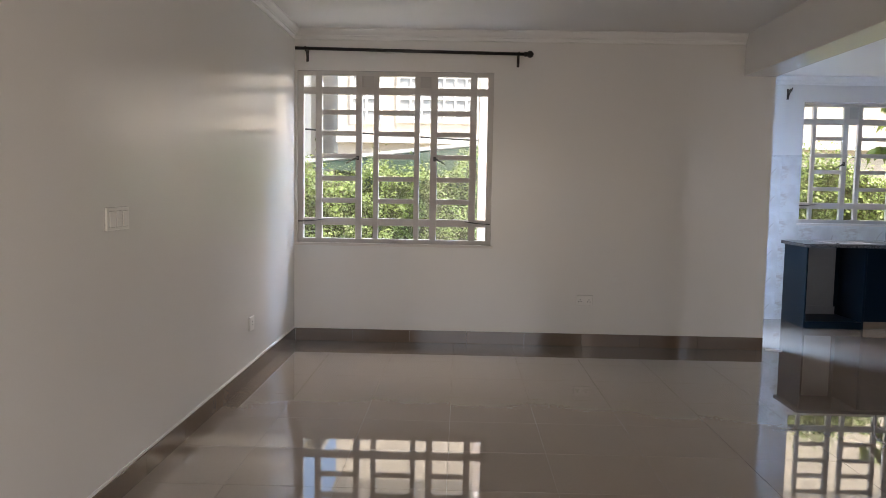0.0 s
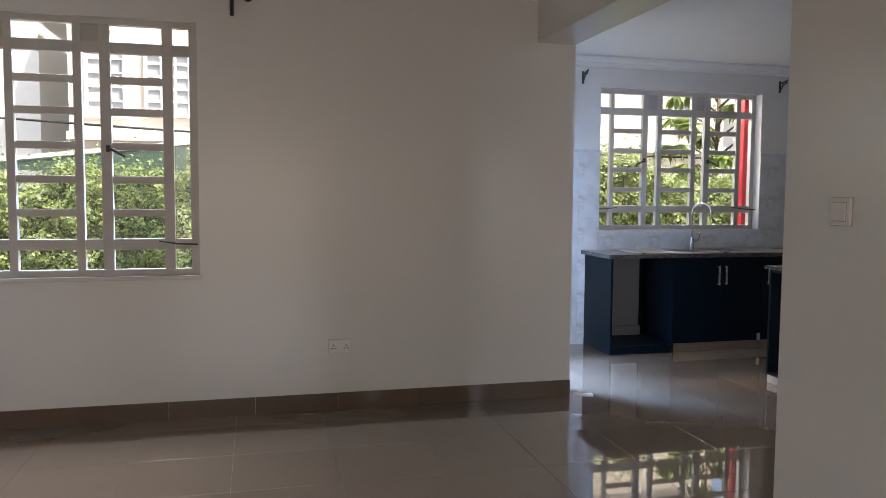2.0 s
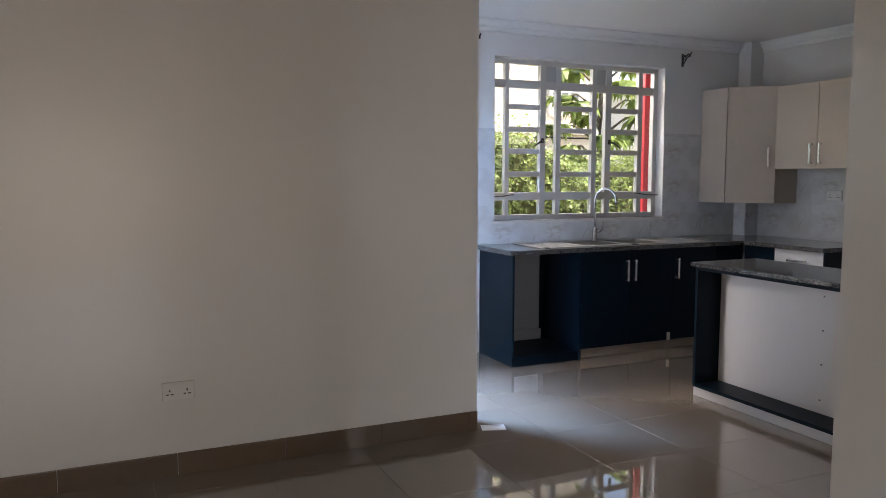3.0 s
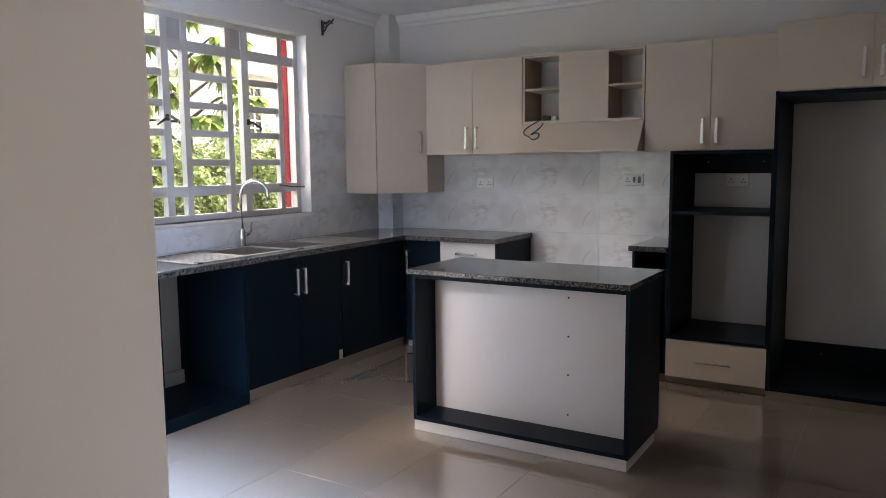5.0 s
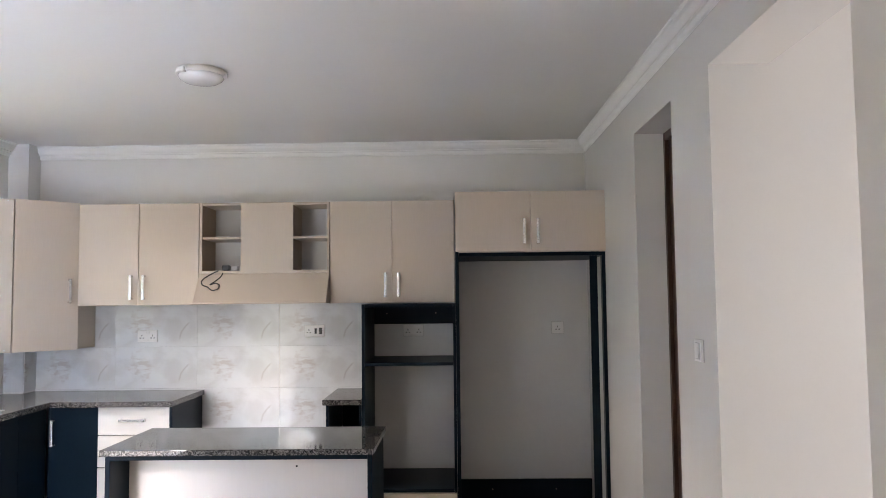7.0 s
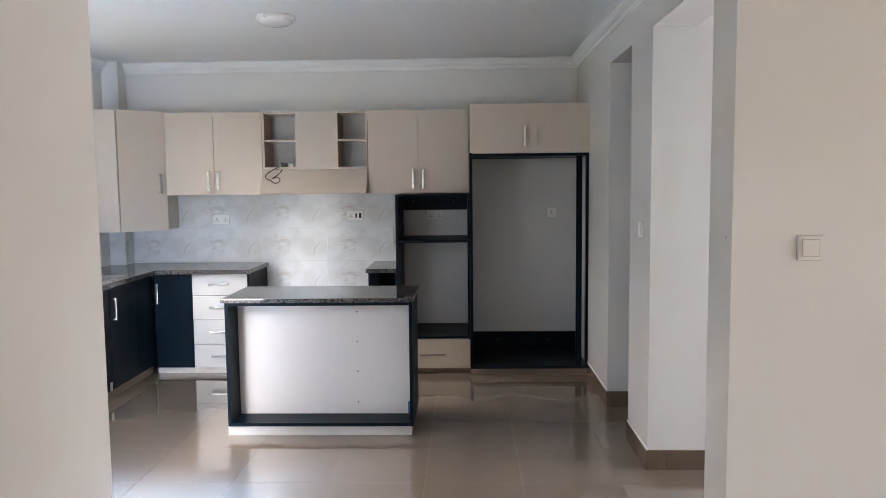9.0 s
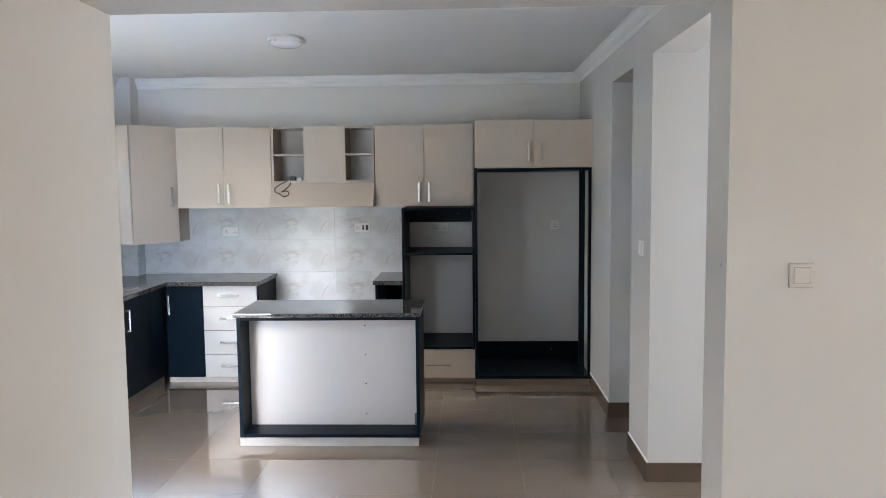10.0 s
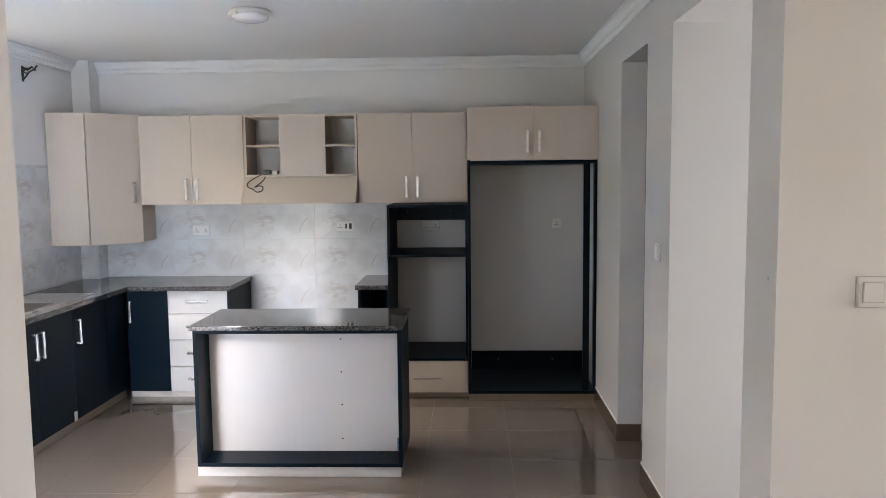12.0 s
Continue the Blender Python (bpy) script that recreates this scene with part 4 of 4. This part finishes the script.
def hedge_top(x):
    return 1.62 + 0.16 * math.sin(1.7 * x + 0.6) + 0.12 * math.sin(4.1 * x) + 0.07 * math.sin(9.3 * x + 1)


def hedge_leaves(rng, count):
    x = rng.uniform(-7.5, 15.5, count)
    top = 1.62 + 0.16 * np.sin(1.7 * x + 0.6) + 0.12 * np.sin(4.1 * x) + 0.07 * np.sin(9.3 * x + 1)
    on_top = rng.uniform(0, 1, count) < 0.22
    z = np.where(on_top, top + rng.gamma(1.2, 0.07, count), -0.1 + (top + 0.12) * rng.uniform(0, 1, count))
    clump = 0.13 * np.sin(8.3 * x + 2.1 + 1.3 * np.sin(5.1 * z)) * np.sin(10.7 * z + 1.9 * np.sin(3.3 * x)) + 0.07 * np.sin(21 * x + 3 * z) * np.sin(17 * z - 2 * x)
    y = np.where(on_top, rng.uniform(10.3, 11.4, count), 10.24 + clump + np.abs(rng.normal(0, 0.09, count)))
    n = np.where(on_top[:, None], np.array([[0, -0.3, 1.0]]), np.array([[0, -0.8, 0.6]]))
    return np.stack([x, y, z], 1), n


hedge = thing("hedge", "clipped yellow-green garden hedge outside the windows", "hedge", (4, 10.8, -0.16), kind="stuff")
me = foliage(130000, hedge_leaves, 0.031, 0.8, 5)
me.materials.append(LEAF)
ob = new("leaves", me)
ob.parent, ob.location = hedge, (-4, -10.8, 0.16)
# dark blocks behind the leaves, in place of the hedge's inner shade
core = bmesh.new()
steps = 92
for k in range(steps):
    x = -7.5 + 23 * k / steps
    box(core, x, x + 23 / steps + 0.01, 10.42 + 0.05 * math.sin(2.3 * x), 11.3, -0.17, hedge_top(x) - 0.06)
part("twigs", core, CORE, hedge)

# tree with large drooping leaves
tree = thing("tree", "young tree with large drooping green leaves", "tree", (7.4, 12.5, -0.16))
trunk = tube(bmesh.new(), [(7.4, 12.5, -0.2), (7.42, 12.52, 0.9), (7.36, 12.46, 1.7), (7.4, 12.5, 2.4), (7.42, 12.5, 3.0)], [0.09, 0.075, 0.06, 0.045, 0.02], 10)
rng0 = random.Random(11)
tips = []
for k in range(21):
    z = 1.25 + 1.85 * k / 20
    ang = k * 2.4
    r = 0.80 - 0.25 * abs(z - 2.2)
    p = [(7.4, 12.5, z - 0.15), (7.4 + r * 0.5 * math.cos(ang), 12.5 + r * 0.5 * math.sin(ang), z + 0.12), (7.4 + r * math.cos(ang), 12.5 + r * math.sin(ang), z + 0.08)]
    tube(trunk, p, [0.022, 0.014, 0.006], 6)
    tips += [Vector(p[2]), (Vector(p[1]) + Vector(p[2])) / 2]
part("trunk", trunk, BARK, tree)
vs, fs = [], []
for tip in tips:
    for k in range(26):
        ang = rng0.uniform(0, 6.283)
        ln = rng0.uniform(0.14, 0.30)
        d = Vector((math.cos(ang), math.sin(ang), rng0.uniform(-0.15, 0.5)))
        s = d.cross(Vector((0, 0, 1))).normalized() * ln * 0.23
        base = len(vs)
        q = [tip, tip + d * ln * 0.35, tip + d * ln * 0.7 + Vector((0, 0, -0.06)), tip + d * ln + Vector((0, 0, -0.16 * rng0.uniform(0.6, 1.6)))]
        vs += [q[0], q[1] + s, q[1], q[1] - s, q[2] + s * 0.9, q[2], q[2] - s * 0.9, q[3]]
        fs += [(base, base + 1, base + 2), (base, base + 2, base + 3), (base + 1, base + 4, base + 5, base + 2), (base + 2, base + 5, base + 6, base + 3), (base + 4, base + 7, base + 5), (base + 5, base + 7, base + 6)]
me = bpy.data.meshes.new("crown")
me.from_pydata([tuple(v - Vector((7.4, 12.5, -0.16))) for v in vs], [], fs)
me.materials.append(TREE_LEAF)
ob = new("crown", me)
ob.parent = tree


def house(name, x0, x1, y0, y1, top, mat, windows, label, base=-0.17, glass=DARK_GLASS):
    h = thing(name, label, "building", ((x0 + x1) / 2, (y0 + y1) / 2, base))
    part("wall", one_box(x0, x1, y0, y1, base, top), mat, h)
    part("roof", one_box(x0 - 0.4, x1 + 0.4, y0 - 0.4, y1 + 0.4, top, top + 0.22, bevel=0.03), RENDER_WHITE, h)
    for a, b, c, d in windows:
        w = part("window", one_box(a, b, y0 - 0.015, y0 + 0.05, c, d), glass, h)
        bm = bmesh.new()
        t = 0.07
        box(bm, a - t, b + t, y0 - 0.10, y0 - 0.001, c - t, c), box(bm, a - t, b + t, y0 - 0.10, y0 - 0.001, d, d + t)
        box(bm, a - t, a, y0 - 0.098, y0 - 0.002, c, d), box(bm, b, b + t, y0 - 0.098, y0 - 0.002, c, d)
        n = max(2, round((b - a) / 0.3))
        for k in range(1, n):
            x = a + (b - a) * k / n
            box(bm, x - 0.025, x + 0.025, y0 - 0.06, y0 - 0.016, c, d)
        m = max(2, round((d - c) / 0.28))
        for k in range(1, m):
            z = c + (d - c) * k / m
            box(bm, a, b, y0 - 0.055, y0 - 0.018, z - 0.02, z + 0.02)
        part("window_frame", bm, PLASTIC, w, "white window frame and bars")
    return h


near = house("apartment_house", -3.3, 12.6, 20.0, 28.0, 7.4, RENDER_CREAM,
             [(-2.9, -2.2, 3.1, 4.6), (-1.7, 0.6, 3.15, 4.5), (2.4, 3.6, 3.2, 4.6), (11.3, 12.1, 3.1, 3.9), (-1.7, 0.6, 0.9, 2.1), (5.5, 6.6, 3.2, 4.6)], "two-storey cream rendered house with white barred windows")
part("ledge", one_box(-3.3, 12.6, 19.72, 19.999, 2.55, 2.72), RENDER_WHITE, near, "white ledge between the storeys")
part("shutter", one_box(8.05, 8.25, 19.9, 19.995, 3.6, 4.5), RED, near, "red painted panel")
house("white_house", -14.5, -4.6, 23.0, 30.0, 6.6, RENDER_WHITE, [(-9.5, -8.2, 3.4, 4.8)], "pale two-storey house behind the hedge")
house("apartment_block", 18.6, 28.0, 25.0, 33.0, 4.7, RENDER_WHITE, [(20.0, 21.3, 2.55, 4.25), (22.75, 23.3, 2.8, 3.6), (24.6, 25.6, 2.8, 4.2), (24.6, 25.6, 0.7, 2.1)], "white apartment block with rows of barred windows", glass=SHADED_GLASS)
pillar = solid("pillar", one_box(0.125, 0.42, 9.2, 9.46, -0.17, 3.4, bevel=0.01), PILLAR_RENDER, "beige rendered outdoor pillar beside the house", "pillar")

port = thing("carport", "grey sheet roof carport with dark green underside board", "carport", (-0.9, 14.8, -0.16))
part("roof", prism(bmesh.new(), [(-3.0, 1.79), (1.2, 2.28), (1.2, 2.34), (-3.0, 1.85)], "y", 13.4, 16.4), ROOF_SHEET, port)
# upright board drawn in place of the dark green roof underside
part("fascia", prism(bmesh.new(), [(-1.95, 1.68), (1.2, 1.60), (1.2, 2.27), (-2.9, 1.79), (-2.9, 1.74)], "y", 13.42, 13.48), DARK_GREEN, port, "dark green board standing for the roof's underside")
for x, y in ((-2.8, 13.6), (1.0, 13.6), (-2.8, 16.2), (1.0, 16.2)):
    part("post", one_box(x - 0.05, x + 0.05, y - 0.05, y + 0.05, -0.17, 1.795), RENDER_WHITE, port)
# dark sheet added at the back for the shade under the roof
part("side_sheet", one_box(-2.75, 0.95, 16.25, 16.29, -0.17, 1.8), DARK_GREEN, port)
lines = tube(bmesh.new(), [(-9 + 0.6 * k, 12.6, 2.62 - 0.028 * k + 0.0009 * (k - 14) ** 2) for k in range(30)], 0.016, 6)
wire = solid("overhead_wire", lines, BLACK_PLASTIC, "thin black overhead wire across the garden", "cable")

# ---- tiles, last ----
TW, TH = 0.61, 0.306
splash = thing("backsplash", "pale grey marble-look glazed wall tiles", "wall tiles", (6.0, 8.8, 0.0), kind="structure")


def wall_tile_mesh(w, h):
    bm = one_box(-w / 2, w / 2, -h / 2, h / 2, -0.004, 0.004, bevel=0.0006)
    return mesh_of("tile", bm, MARBLE)


tile_cache = {}
uneven = random.Random(4)


def lay_tile(centre, w, h, turn):
    key = (round(w, 3), round(h, 3))
    if key not in tile_cache:
        tile_cache[key] = wall_tile_mesh(w - 0.0006, h - 0.0006)
    ob = new("tile", tile_cache[key])
    ob.parent = splash
    ob.matrix_basis = Matrix.Translation(Vector(centre) - splash.location) @ turn @ pose(0, 0, 0, uneven.gauss(0, 0.12), uneven.gauss(0, 0.12))


EAST_TURN = Matrix(((0, 0, -1, 0), (-1, 0, 0, 0), (0, 1, 0, 0), (0, 0, 0, 1)))
NORTH_TURN = Matrix(((1, 0, 0, 0), (0, 0, -1, 0), (0, 1, 0, 0), (0, 0, 0, 1)))
WEST_TURN = EAST_TURN


def tile_run(a0, a1, joint, z_from, z_to, place, turn):
    k0, k1 = math.floor((a0 - joint) / TW), math.ceil((a1 - joint) / TW)
    r0, r1 = math.floor((z_from - 0.914) / TH), math.ceil((z_to - 0.914) / TH)
    for k in range(k0, k1):
        for r in range(r0, r1):
            a, b = max(a0, joint + k * TW), min(a1, joint + (k + 1) * TW)
            c, d = max(z_from, 0.914 + r * TH), min(z_to, 0.914 + (r + 1) * TH)
            if b - a > 0.02 and d - c > 0.02:
                lay_tile(place((a + b) / 2, (c + d) / 2), b - a, d - c, turn)


tile_run(6.2, 8.735, 6.92, 0.0, 1.832, lambda a, z: (KEAST - 0.003, a, z), EAST_TURN)
tile_run(KWEST, KW[0], 2.9, 0.0, 1.855, lambda a, z: (a, KNORTH - 0.003, z), NORTH_TURN)
tile_run(KW[0], KW[1], 2.9, 0.0, 1.072, lambda a, z: (a, KNORTH - 0.003, z), NORTH_TURN)
tile_run(KW[1], 6.36, 2.9, 0.0, 1.855, lambda a, z: (a, KNORTH - 0.003, z), NORTH_TURN)
tile_run(6.36, KEAST, 5.95, 0.90, 1.855, lambda a, z: (a, 8.735 - 0.003, z), NORTH_TURN)
tile_run(8.735, KNORTH, 8.735, 0.90, 1.855, lambda a, z: (6.36 - 0.003, a, z), WEST_TURN)

# white strip added over one joint in place of its glint
part("joint_trim", tube(bmesh.new(), [(KEAST - 0.0072, 6.92, 0.0), (KEAST - 0.0072, 6.92, 1.528)], 0.0022, 8), PLASTIC, splash, "thin white strip added for the glint along the tile joint")

# skirting tiles along the walls
skirt = thing("baseboard", "brown glazed skirting tiles along the walls", "skirting", (0, 3, 0.0), kind="structure")
TILE = 0.527


def skirting(along, a0, a1, face, way, caulk=False):
    k = a0
    while k < a1 - 0.005:
        e = min(a1, k + TILE)
        lo, hi = (face, face + way * 0.012) if way > 0 else (face - 0.012, face)
        bm = one_box(k + 0.0008, e - 0.0008, lo, hi, 0.0, 0.112, bevel=0.0015) if along == "x" else one_box(lo, hi, k + 0.0008, e - 0.0008, 0.0, 0.112, bevel=0.0015)
        part("skirting_tile", bm, SKIRTING, skirt)
        if caulk:
            lo, hi = (face, face + way * 0.007) if way > 0 else (face - 0.007, face)
            bm = one_box(k, e, lo, hi, 0.1122, 0.1262, bevel=0.002) if along == "x" else one_box(lo, hi, k, e, 0.1122, 0.1262, bevel=0.002)
            part("filler", bm, CORNICE_PAINT, skirt, "white filler line over the skirting")
        k = e


skirting("x", WEST + 0.012, KWEST, NORTH, -1)
skirting("y", SOUTH, NORTH - 0.013, WEST, 1, True)
skirting("y", -0.2, PIER_END, EAST, -1)
skirting("x", EAST, PIER, PIER_END, 1)
skirting("x", 3.76, 4.275, KSOUTH, 1, True)
skirting("x", 4.956, 5.81, KSOUTH, 1, True)
skirting("y", 1.9, KSOUTH, 3.772, -1)
skirting("y", KSOUTH - 0.15, KSOUTH, 4.968, -1)

# polished floor tiles
floor = thing("floor", "polished beige-brown porcelain floor tiles", "floor", (0, 3, -0.003), kind="structure")
tile = mesh_of("tile", one_box(-TILE / 2 + 0.0008, TILE / 2 - 0.0008, -TILE / 2 + 0.0008, TILE / 2 - 0.0008, -0.006, 0.003, bevel=0.0005), FLOOR_TILE)
for i in range(-3, 16):
    for j in range(-7, 17):
        x, y = -0.64 + TILE * (i + 0.5), 0.61 + TILE * (j + 0.5)
        living = WEST - 0.3 < x < KWEST and SOUTH - 0.2 < y < NORTH + 0.2
        kitchen = KWEST - 0.3 < x < KEAST + 0.2 and KSOUTH - 0.3 < y < KNORTH + 0.2
        passage = KWEST < x < 4.0 and 1.7 < y < KSOUTH
        if living or kitchen or passage:
            ob = new("tile", tile)
            ob.parent = floor
            ob.location = (x, y - 3, 0.0)
            ob.rotation_euler = (0, 0, (i * 7 + j * 3) % 4 * math.pi / 2)
